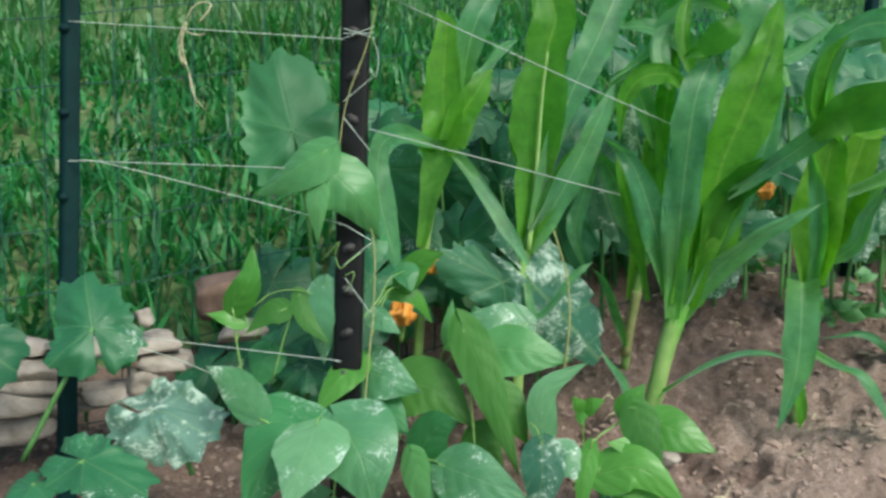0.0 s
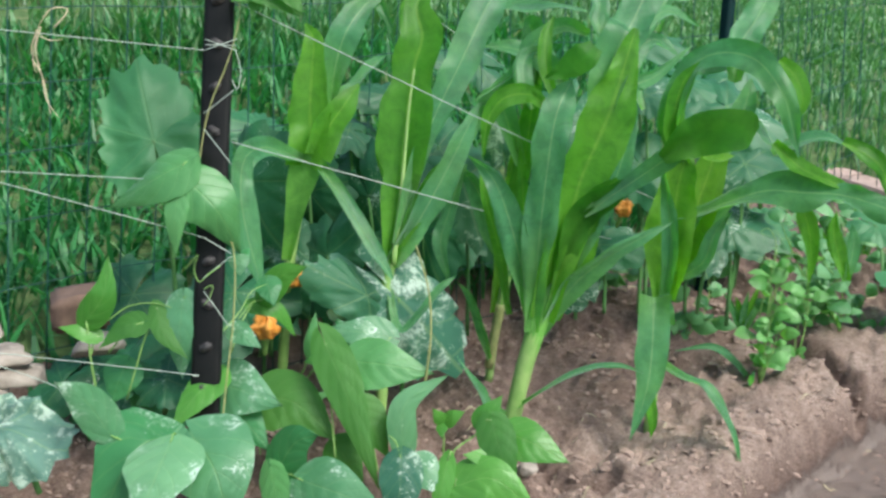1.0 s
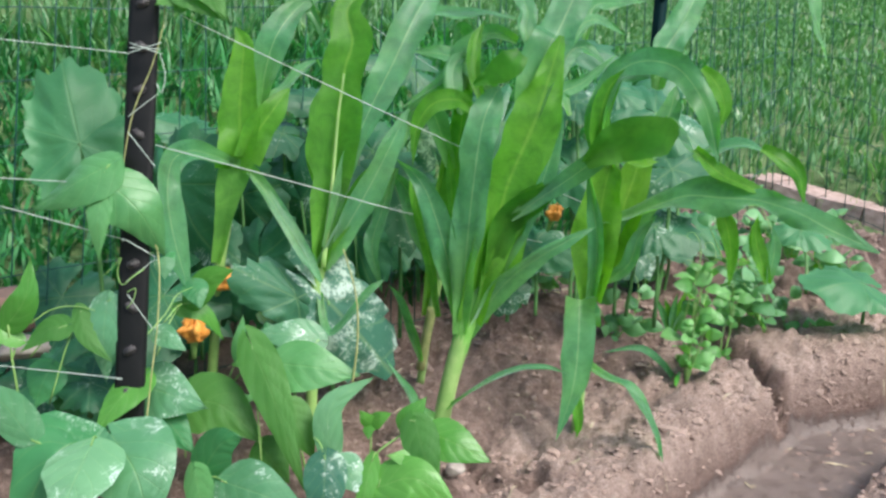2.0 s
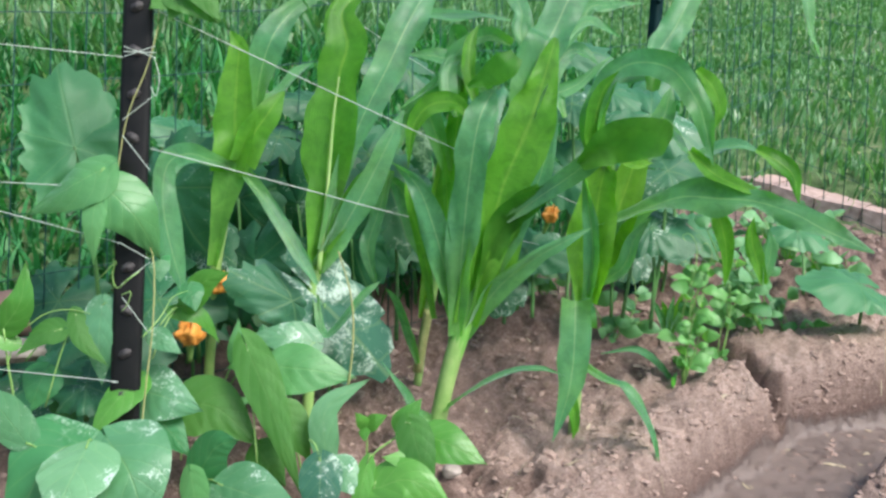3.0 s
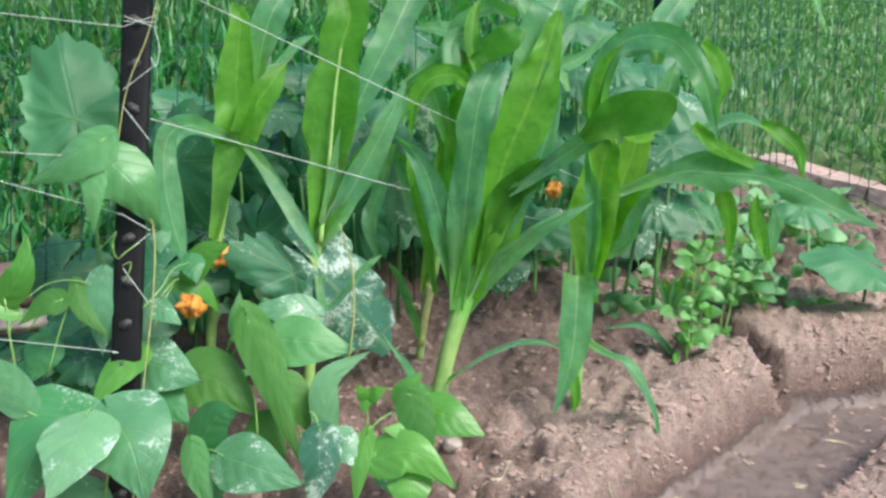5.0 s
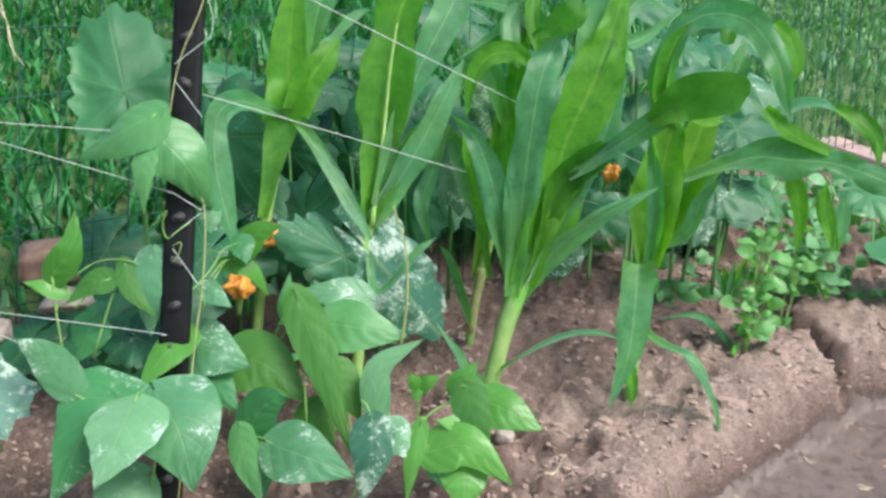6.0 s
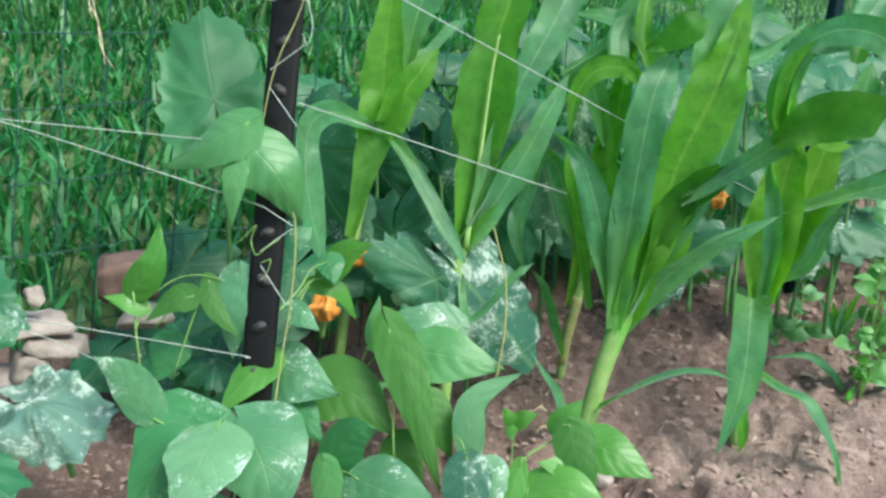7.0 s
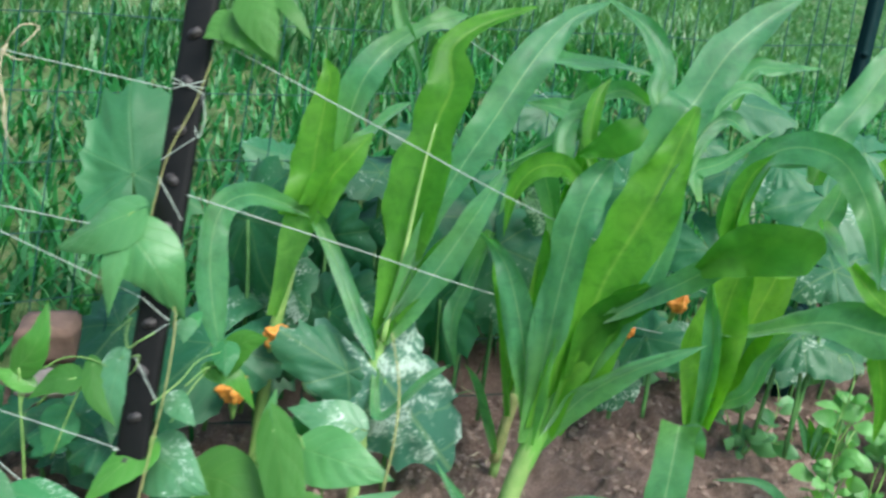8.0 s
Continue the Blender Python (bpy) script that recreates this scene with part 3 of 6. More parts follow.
def leaf_mesh(base, tip, width, face, shape="bean", sag=0.12, cup=0.12, wave=0.03, rows=24, cols=11, seed=0.0, mid=None):
    """A leaflet along an arched midrib, rounded at its base and drawn out to a tip."""
    y, x, n, long = frame_of(base, tip, face)
    if mid is None:
        mid = Vector(base).lerp(Vector(tip), 0.45) + n * sag * long
    line = spline([base, mid, tip], rows * 2 - 1)
    us, ws = zip(*LEAF_SHAPES[shape])
    bm = bmesh.new()
    uv = bm.loops.layers.uv.new("UVMap")
    grid, f = [], Vector(face)
    for r in range(rows):
        u = (r / (rows - 1)) ** 1.2
        k = u * (len(line) - 1)
        i = min(int(k), len(line) - 2)
        p = line[i].lerp(line[i + 1], k - i)
        t = (line[min(i + 2, len(line) - 1)] - line[max(i - 1, 0)]).normalized()
        nn = (f - t * f.dot(t)).normalized()
        f = (f.normalized() * 0.75 + nn * 0.25).normalized()
        side = t.cross(nn)
        half = 0.5 * width * float(np.interp(u, us, ws))
        row = []
        for c in range(cols):
            v = c / (cols - 1) * 2 - 1
            ear = -0.15 * long * (1 - u) ** 6 * abs(v)
            lift = -cup * half * abs(v) ** 1.5 + 0.028 * width * math.cos(math.tau * 5 * (u - 0.375 * abs(v))) * min(1, 3 * abs(v)) * (1 - 0.6 * abs(v))
            edge = wave * width * noise.noise(Vector((u * 4 + seed, v * 1.6, seed * 3.1))) * (0.3 + abs(v))
            q = p + t * (ear + 0.012 * long * math.sin(v * 5 + seed)) + side * half * v + nn * (lift + edge)
            row.append((bm.verts.new(q), (0.5 + 0.5 * v * min(1, half / (0.35 * width) + 0.05), u)))
        grid.append(row)
    for a, b in zip(grid, grid[1:]):
        for c in range(cols - 1):
            q = (a[c], a[c + 1], b[c + 1], b[c])
            fc = bm.faces.new([k[0] for k in q])
            for l, k in zip(fc.loops, q):
                l[uv].uv = k[1]
    return bm


def leaf(plant, base, tip, width, face, material, mid=None, shape="bean", sag=0.08, cup=0.12, label="", stem=None):
    seed = (base[0] * 37.1 + base[2] * 91.7) % 17
    ob = part("leaf", leaf_mesh(base, tip, width, face, shape, sag, cup, seed=seed, mid=mid), material, plant, label)
    if stem:
        part("leaf_stalk", tube([stem, Vector(stem).lerp(Vector(base), 0.55) + Vector((0, 0, 0.008)), base], 0.0011, 0.0009, 8, 6), STEM, ob)
    return ob


def squash_leaf_mesh(centre, tip, face, lobes=0.16, wave=0.07, cup=0.18, seed=0.0, around=60, rings=13, wide=1.0):
    """A broad palmate blade with a toothed edge, a notch at its stalk and raised folds along five ribs."""
    y, x, n, long = frame_of(centre, tip, face)
    bm = bmesh.new()
    uv = bm.loops.layers.uv.new("UVMap")
    grid = []
    for r in range(rings):
        u = r / (rings - 1)
        line = []
        for k in range(around + 1):
            a = -0.97 * math.pi + 1.94 * math.pi * k / around
            rad = long * (0.80 + lobes * math.cos(2.5 * a) * abs(math.cos(a / 2)) + 0.2 * math.cos(a) ** 2 * (math.cos(a) > 0)) * (1 + 0.06 * ((k % 4) - 1.5) / 1.5)
            rad *= 1 + 0.16 * noise.noise(Vector((a * 1.5, seed, 4))) + 0.10 * noise.noise(Vector((a * 5, seed, 9)))
            p = u * rad
            bend = -cup * long * u * u + wave * long * u * noise.noise(Vector((math.cos(a) * 2 * u + seed, math.sin(a) * 2 * u, seed))) * 2 + 0.03 * long * u * math.cos(5 * a) + 0.35 * wave * long * u * noise.noise(Vector((math.cos(a) * 7 * u, math.sin(a) * 7 * u, seed + 5)))
            q = Vector(centre) + y * p * math.cos(a) + x * p * math.sin(a) * wide + n * bend
            line.append((bm.verts.new(q), (0.5 + 0.5 * u * math.sin(a), 0.5 + 0.5 * u * math.cos(a))))
        grid.append(line)
    for a, b in zip(grid, grid[1:]):
        for c in range(around):
            q = (a[c], a[c + 1], b[c + 1], b[c])
            f = bm.faces.new([k[0] for k in q])
            for l, k in zip(f.loops, q):
                l[uv].uv = k[1]
    bmesh.ops.remove_doubles(bm, verts=bm.verts, dist=1e-6)
    return bm


def squash_leaf(plant, centre, tip, face, material, stem=None, label="", cup=0.18, wide=1.0, wave=0.07, lobes=0.16):
    seed = (centre[0] * 23.7 + centre[2] * 51.3) % 13
    ob = part("leaf", squash_leaf_mesh(centre, tip, face, lobes, wave, cup, seed, wide=wide), material, plant, label)
    if stem:
        s, c = Vector(stem), Vector(centre)
        part("leaf_stalk", tube([s, s.lerp(c, 0.5) + Vector((0.005, 0.0, 0.01)), c], 0.0036, 0.0028, 10, 8), SQUASH_STEM, ob)


def corn_leaf(plant, points, width, face, fold=0.18, wave=0.11, label="", tip=1.6, start=0.45, peak=0.3, material=None, turn=0.6, widths=()):
    """A long strap blade along a smooth line, folded at its midrib, with a rippled edge and a drawn-out tip."""
    n_rows, cols = 54, 9
    line = spline(points, n_rows)
    bm = bmesh.new()
    uv = bm.loops.layers.uv.new("UVMap")
    seed = (points[0][0] * 41.3 + points[-1][2] * 13.9) % 19
    f, grid = Vector(face), []
    total = sum((b - a).length for a, b in zip(line, line[1:]))
    for r, p in enumerate(line):
        u = r / (n_rows - 1)
        t = (line[min(r + 1, n_rows - 1)] - line[max(r - 1, 0)]).normalized()
        nn = f - t * f.dot(t)
        if nn.length < 0.15:
            nn = nn + Vector((0.15, -0.1, 0.3))
        nn.normalize()
        f = (0.6 * f.normalized() + 0.4 * nn).normalized()
        roll = turn * noise.noise(Vector((u * total * 5, seed, 2.0)))
        nn = nn * math.cos(roll) + t.cross(nn) * math.sin(roll)
        x = t.cross(nn)
        half = 0.5 * width * min(1, start + (1 - start) * (u / peak) ** (1.0 if peak < 0.5 else 1.3 if peak < 0.8 else 5)) * (1 - max(0, (u - 0.45) / 0.55) ** tip)
        if widths:
            half = 0.5 * float(np.interp(u, np.linspace(0, 1, len(widths)), widths))
        half = max(half * (1 + 0.16 * noise.noise(Vector((u * total * 11, seed, 5.0)))), 0.0006)
        row = []
        for c in range(cols):
            v = c / (cols - 1) * 2 - 1
            rip = wave * width * abs(v) ** 2 * (0.8 * math.sin(u * total * 48 + seed + (1.7 if v > 0 else 0) + 2 * noise.noise(Vector((u * total * 9, seed, v)))) + 2.0 * noise.noise(Vector((u * total * 17 + seed, v, 0)))) * min(1, half / (0.3 * width))
            q = p + x * half * v * (1 - 0.1 * fold) * (1 + 0.16 * noise.noise(Vector((u * total * 24, 7.0 if v > 0 else 1.0, seed)))) + nn * ((fold + 0.9 * max(0, 1 - u / 0.28)) * half * abs(v) ** 1.3 + rip)
            row.append((bm.verts.new(q), (0.5 + 0.5 * v, u)))
        grid.append(row)
    for a, b in zip(grid, grid[1:]):
        for c in range(cols - 1):
            q = (a[c], a[c + 1], b[c + 1], b[c])
            fc = bm.faces.new([k[0] for k in q])
            for l, k in zip(fc.loops, q):
                l[uv].uv = k[1]
    return part("leaf", bm, material or CORN, plant, label)


def corn_plant(at, stalk, r0, r1, label):
    e = thing("corn_plant", at, label, "corn plant", "young corn plants")
    part("stalk", tube([at, *stalk], r0, r1, 22, 12), STALK, e)
    return e


def sheath(plant, points, r0, r1, label="pale green leaf sheath"):
    """A rolled sheath that swells and closes to a point at the whorl."""
    bm = tube(points, 1.0, 1.0, 18, 14)
    line = spline(points, 18)
    for k, v in enumerate(bm.verts):
        u = (k // 14) / 17
        c = line[k // 14]
        r = r0 + (r1 - r0) * math.sin(min(1, u / 0.62) * math.pi / 2) if u < 0.62 else r1 * max(0.05, math.cos((u - 0.62) / 0.38 * math.pi / 2))
        v.co = c + (v.co - c) * r
    return part("sheath", bm, CORN_SHEATH, plant, label)


def blossom(plant, at, size, up, seed):
    """A withering squash flower: a green cup and a closed, crumpled bell of petals."""
    at, up = Vector(at), Vector(up).normalized()
    side = up.cross(Vector((0.2, 1, 0.1))).normalized()
    cup = part("flower", tube([at - up * size * 0.9, at - up * size * 0.3, at], 0.003, size * 0.22, 8, 8), STEM, plant, "withering orange squash flower")
    over = up.cross(side)
    bm = bmesh.new()
    rows = []
    for r in range(11):
        u = r / 10
        line = []
        for k in range(30):
            a = math.tau * k / 30 + 0.9 * u
            fold = 0.5 + 0.5 * math.cos(5 * a + 2.0 * math.sin(3 * u))
            crease = noise.noise(Vector((math.cos(a) * 1.8, math.sin(a) * 1.8, 3 * u + seed * 5.3)))
            wide = size * (0.2 * (1 - u) + 0.40 * max(0.0, math.sin(math.pi * (0.1 + u * 0.89))) ** 0.7) * (0.72 + 0.28 * fold + 0.55 * crease + 0.3 * noise.noise(Vector((math.cos(a) * 5, math.sin(a) * 5, 7 * u))))
            rise = size * (1.15 * u - 0.16 * u * (1 - fold) + 0.3 * u * crease)
            line.append(bm.verts.new(at + up * rise + (side * math.cos(a) + over * math.sin(a)) * wide - Vector((0, 0, 0.25 * size * u * u))))
        rows.append(line)
    for low, high in zip(rows, rows[1:]):
        for k in range(30):
            bm.faces.new((low[k], low[(k + 1) % 30], high[(k + 1) % 30], high[k]))
    part("petals", bm, PETAL, cup)


def small_leaf_plant(name, at, size, high, leaves, seed, label, category, group, material, sprawl=0.6, lean=(0, 0)):
    """A low straggling plant: thin branching stems, oval leaflets in pairs and curled tendrils at the ends."""
    rng = random.Random(seed)
    e = thing(name, at, label, category, group)
    at = Vector(at)
    shoots = max(3, leaves // 8)
    pairs = max(2, round(0.5 * leaves / shoots))
    for s in range(shoots):
        a = rng.uniform(0, math.tau)
        reach = rng.uniform(0.15, 1.1) * sprawl * high
        end = at + Vector((math.cos(a) * reach + lean[0], math.sin(a) * reach + lean[1], high * rng.uniform(0.45, 1.1)))
        mid = at.lerp(end, 0.5) + Vector((rng.uniform(-0.02, 0.02), rng.uniform(-0.02, 0.02), 0.015))
        line = spline([at, mid, end], 14)
        part("stem", tube([at, mid, end], 0.0016, 0.0009, 9, 6), STEM, e)
        way = (line[-1] - line[-3]).normalized()
        side = way.cross(Vector((0.2, 0.9, 0.4))).normalized()
        curl = [end, end + way * 0.02 + side * 0.006, end + way * 0.032 + side * 0.018, end + way * 0.026 + side * 0.028, end + way * 0.018 + side * 0.022]
        if rng.random() < 0.6:
            part("tendril", tube(curl, 0.0007, 0.0004, 14, 5), STEM, e)
        for k in range(pairs):
            p = line[min(13, 2 + int(12 * (k + rng.random()) / pairs))]
            b = rng.uniform(0, math.tau)
            for turn in (0, math.pi * rng.uniform(0.7, 1.1)):
                d = Vector((math.cos(b + turn), math.sin(b + turn), rng.uniform(-0.3, 0.6))).normalized()
                l = size * rng.uniform(0.6, 1.45)
                base = p + d * l * 0.2
                face = Vector((rng.uniform(-0.9, 0.9), -0.7 + rng.uniform(-0.5, 0.5), 0.6 + rng.uniform(-0.5, 0.4)))
                part("leaf", leaf_mesh(base, base + d * l, l * rng.uniform(0.6, 0.85), face, "oval", 0.18, 0.16, 0.09, 8, 7, seed + k), material, e)
    return e


# ---- soil crumbs ----
def build_crumbs(count, seed):
    """Loose clods and crumbs strewn over the bed."""
    rng = np.random.default_rng(seed)
    ico = bmesh.new()
    bmesh.ops.create_icosphere(ico, subdivisions=1, radius=1)
    iv = np.array([v.co[:] for v in ico.verts])
    tri = np.array([[v.index for v in f.verts] for f in ico.faces])
    ico.free()
    x, y = rng.uniform(-1.1, 1.3, count * 3), rng.uniform(0.95, 2.5, count * 3)
    t, side = dist_to(TRENCH, x, y)
    heap = np.array([noise.noise(Vector((a * 6, b * 6, 1.0))) for a, b in zip(x, y)])
    ok = (lawn_depth(x, y) < 0.02) & ((t > 0.075) | (rng.random(count * 3) < 0.12)) & (rng.random(count * 3) < 0.6 + 0.8 * heap)
    x, y = x[ok][:count], y[ok][:count]
    n = len(x)
    r = 0.0011 + 0.0048 * rng.random(n) ** 4 + 0.010 * (rng.random(n) > 0.985) * rng.random(n)
    z = height(x, y) - r * 0.25
    shape = iv[None] * (1 + 0.34 * rng.standard_normal((n, len(iv), 1))) * np.stack([r * rng.uniform(0.8, 1.4, n), r * rng.uniform(0.8, 1.4, n), r * rng.uniform(0.5, 0.9, n)], 1)[:, None]
    a = rng.uniform(0, math.tau, n)[:, None]
    verts = np.stack([shape[..., 0] * np.cos(a) - shape[..., 1] * np.sin(a) + x[:, None], shape[..., 0] * np.sin(a) + shape[..., 1] * np.cos(a) + y[:, None], shape[..., 2] + z[:, None]], -1)
    faces = (tri[None] + (np.arange(n) * len(iv))[:, None, None]).reshape(-1, 3)
    me = bpy.data.meshes.new("soil_clods")
    me.from_pydata(verts.reshape(-1, 3).tolist(), [], faces.tolist())
    me.materials.append(CRUMB)
    tagged(new("soil_clods", me), "loose reddish brown clods and crumbs on the bed", "soil", kind="stuff")


build_crumbs(34000, 8)


def build_litter(count, seed):
    """Short dry stalks and bits of straw lying on the bed."""
    rng = random.Random(seed)
    bm = bmesh.new()
    for k in range(count):
        x, y = rng.uniform(-0.5, 1.0), rng.uniform(1.1, 2.1)
        a, l = rng.uniform(0, math.tau), rng.choice((0.008, 0.012, 0.018, 0.03))
        d = Vector((math.cos(a), math.sin(a), 0)) * l
        p = [Vector((x, y, 0)) + d * u for u in (0, 0.5, 1)]
        for q in p:
            q.z = ground_z(q.x, q.y) + rng.uniform(0.0005, 0.004)
        r = rng.uniform(0.0006, 0.0014)
        side = Vector((-math.sin(a), math.cos(a), 0)) * r
        rows = [[bm.verts.new(q + side), bm.verts.new(q + Vector((0, 0, 1.6 * r))), bm.verts.new(q - side)] for q in p]
        for m, n in zip(rows, rows[1:]):
            for s in range(2):
                bm.faces.new((m[s], m[s + 1], n[s + 1], n[s]))
    ob = part("straw_litter", bm, STRAW, None)
    tagged(ob, "bits of dry straw and stalk on the soil", "litter", kind="stuff")


build_litter(150, 5)


# ---- stones ----
def stone(name, at, size, turn, material, label, category, seed, rough=0.35, square=0.6):
    bm = bmesh.new()
    bmesh.ops.create_icosphere(bm, subdivisions=3, radius=0.5)
    for v in bm.verts:
        c = v.co.copy()
        k = 1 + rough * noise.noise(c * 1.8 + Vector((seed, 0, 0))) + 0.4 * rough * noise.noise(c * 5 + Vector((0, seed, 0)))
        m = max(abs(c.x), abs(c.y), abs(c.z))
        c = c.lerp(c * 0.5 / m, square) * k
        for s in range(4):
            cut = Vector(noise.noise_vector(Vector((seed * 3.3 + s * 7.1, s, seed)))).normalized()
            over = c.dot(cut) - 0.32
            if over > 0:
                c -= cut * over * 0.85
        v.co = Vector((c.x * size[0], c.y * size[1], c.z * size[2]))
    ob = part(name, bm, material, None)
    ob.matrix_world = pose(*at, 0, 0, turn)
    return tagged(ob, label, category)


def scalloped_edging(a, b, count):
    """A row of low concrete blocks whose front foot is cut in half rounds."""
    a, b = Vector(a), Vector(b)
    step = (b - a).xy.to_3d() / count
    long = step.length * 0.97
    wide = 9
    for k in range(count):
        bm = bmesh.new()
        outline = [(-long / 2, 0.078), (long / 2, 0.078)]
        for s in range(wide):
            x0 = long / 2 - long * s / wide
            outline += [(x0, 0.0), (x0 - 0.1 * long / wide, 0.0), (x0 - 0.3 * long / wide, 0.02), (x0 - 0.7 * long / wide, 0.02), (x0 - 0.9 * long / wide, 0.0)]
        front = [bm.verts.new((x, -0.03, z)) for x, z in outline]
        back = [bm.verts.new((x, 0.16, z)) for x, z in outline]
        bm.faces.new(front[::-1])
        bm.faces.new(back)
        n = len(outline)
        for s in range(n):
            bm.faces.new((front[s], front[(s + 1) % n], back[(s + 1) % n], back[s]))
        for v in bm.verts:
            v.co += Vector(noise.noise_vector(v.co * 30 + Vector((k * 3.7, 0, 0)))) * 0.008
        bmesh.ops.recalc_face_normals(bm, faces=bm.faces)
        ob = part("edging_block", bm, PINK, None)
        ob.data.polygons.foreach_set("use_smooth", [False] * len(ob.data.polygons))
        p = a + step * (k + 0.5)
        ob.matrix_world = pose(p.x, p.y, a.z + (b.z - a.z) * (k + 0.5) / count, 0.6 * (-1) ** k, math.degrees(math.atan2(a.z - b.z, (b - a).length)) + 0.4 * (k % 3 - 1), math.degrees(math.atan2(step.y, step.x)) + 0.5 * (k % 2))
        tagged(ob, "pinkish scalloped concrete edging block along the lawn", "edging block", "lawn edging")



# ---- posts, fence, twine ----
PLANT_POST = t_post((-0.384, 1.087, -0.080), (-0.408, 1.276, 0.912), "dark brown steel post with studs, wound with white twine")
u_post((-0.752, 1.055, ground_z(-0.752, 1.055) - 0.005), 1.0, (-13.1, -3.1, 0), "dark green steel fence post with the mesh behind")
u_post((0.404, 1.958, ground_z(0.404, 1.958) - 0.005), 1.1, (-12.0, 1.3, 0), "dark green steel fence post among the corn leaves")
wire_fence([(-1.70, 0.68), (-0.86, 1.235), (0.42, 2.085), (0.96, 2.70)], 0.92, 0.052, 0.102, "green welded wire mesh fence along the bed", 3)
wire_fence([(0.97, 2.70), (1.32, 2.2), (1.88, 1.2)], 0.92, 0.06, 0.102, "green welded wire mesh fence at the bed end", 4)
twine([(-0.780, 1.191, 0.583), (-0.585, 1.187, 0.576), (-0.410, 1.189, 0.569)], 0.00065)
twine([(-0.769, 1.151, 0.407), (-0.568, 1.149, 0.410), (-0.404, 1.151, 0.412)], 0.00065)
twine([(-0.769, 1.150, 0.406), (-0.704, 1.145, 0.405), (-0.431, 1.138, 0.353), (-0.399, 1.136, 0.346)], 0.00065)
twine([(-0.763, 1.099, 0.191), (-0.664, 1.110, 0.187), (-0.416, 1.108, 0.179), (-0.394, 1.097, 0.181)], 0.00065)
twine([(-0.763, 1.099, 0.190), (-0.616, 1.084, 0.176), (-0.470, 1.049, 0.145), (-0.402, 1.036, 0.128)], 0.00065)
twine([(-0.383, 1.206, 0.631), (-0.190, 1.328, 0.543), (0.004, 1.450, 0.456), (0.555, 1.959, 0.199)], 0.0007, "white twine slanting from the post down through the corn")
twine([(-0.372, 1.171, 0.461), (-0.207, 1.305, 0.403), (-0.041, 1.440, 0.345), (0.231, 1.764, 0.245)], 0.0007, "white twine slanting from the post down through the corn")
twine([(-0.250, 1.661, 0.679), (-0.171, 1.749, 0.633), (-0.113, 1.804, 0.596), (-0.041, 1.860, 0.554)], 0.00065)
twine([(-0.409, 1.186, 0.582), (-0.369, 1.184, 0.571)], 0.0006, "white twine wound round the steel post")
twine([(-0.408, 1.184, 0.570), (-0.370, 1.187, 0.585)], 0.0006, "white twine wound round the steel post")
twine([(-0.409, 1.185, 0.576), (-0.370, 1.185, 0.577)], 0.0006, "white twine wound round the steel post")
twine([(-0.370, 1.174, 0.524), (-0.405, 1.168, 0.494)], 0.0006, "white twine wound round the steel post")
twine([(-0.404, 1.164, 0.476), (-0.367, 1.155, 0.436)], 0.0006, "white twine wound round the steel post")
twine([(-0.398, 1.137, 0.347), (-0.360, 1.133, 0.329)], 0.0006, "white twine wound round the steel post")
twine([(-0.391, 1.123, 0.282), (-0.357, 1.114, 0.243)], 0.0006, "white twine wound round the steel post")
twine([(-0.360, 1.132, 0.326), (-0.393, 1.126, 0.297)], 0.0006, "white twine wound round the steel post")
twine([(-0.371, 1.184, 0.571), (-0.363, 1.179, 0.547), (-0.366, 1.174, 0.525), (-0.373, 1.177, 0.536)], 0.0006, "white twine wound round the steel post")
# ---- corn ----
corn = corn_plant((-0.353, 1.392, ground_z(-0.353, 1.392) - 0.005), [(-0.349, 1.402, 0.177), (-0.346, 1.408, 0.256), (-0.338, 1.413, 0.326)], 0.0078, 0.0088, "tall green corn plant beside the steel post")
corn_leaf(corn, [(-0.347, 1.400, 0.260), (-0.341, 1.398, 0.302), (-0.335, 1.396, 0.346), (-0.328, 1.396, 0.384), (-0.320, 1.400, 0.420)], 0.053, (-0.05, -0.97, 0.22), widths=(0.015, 0.026, 0.033, 0.043, 0.053), fold=0.3, wave=0.03, turn=0.1, material=CORN_SHEATH_BLADE)
corn_leaf(corn, [(-0.323, 1.402, 0.403), (-0.318, 1.404, 0.442), (-0.322, 1.412, 0.478), (-0.324, 1.424, 0.514), (-0.325, 1.435, 0.550), (-0.326, 1.445, 0.586), (-0.342, 1.460, 0.609)], 0.072, (-0.10, -0.97, 0.20), widths=(0.048, 0.065, 0.072, 0.055, 0.038, 0.030, 0.004), fold=0.22, wave=0.04, turn=0.2, material=CORN_UNDER)
corn_leaf(corn, [(-0.310, 1.400, 0.422), (-0.293, 1.402, 0.461), (-0.275, 1.412, 0.491), (-0.263, 1.425, 0.512), (-0.254, 1.435, 0.526)], 0.054, (0.45, -0.86, 0.22), widths=(0.043, 0.054, 0.039, 0.021, 0.003), fold=0.25, wave=0.05, turn=0.2, material=CORN_UNDER)
corn_leaf(corn, [(-0.298, 1.445, 0.493), (-0.293, 1.450, 0.549), (-0.280, 1.460, 0.601), (-0.257, 1.490, 0.642), (-0.227, 1.510, 0.669), (-0.203, 1.530, 0.683), (-0.179, 1.550, 0.693)], 0.050, (0.13, -0.75, 0.64), widths=(0.017, 0.043, 0.050, 0.036, 0.019, 0.035, 0.005), fold=0.25, wave=0.07, turn=0.3)
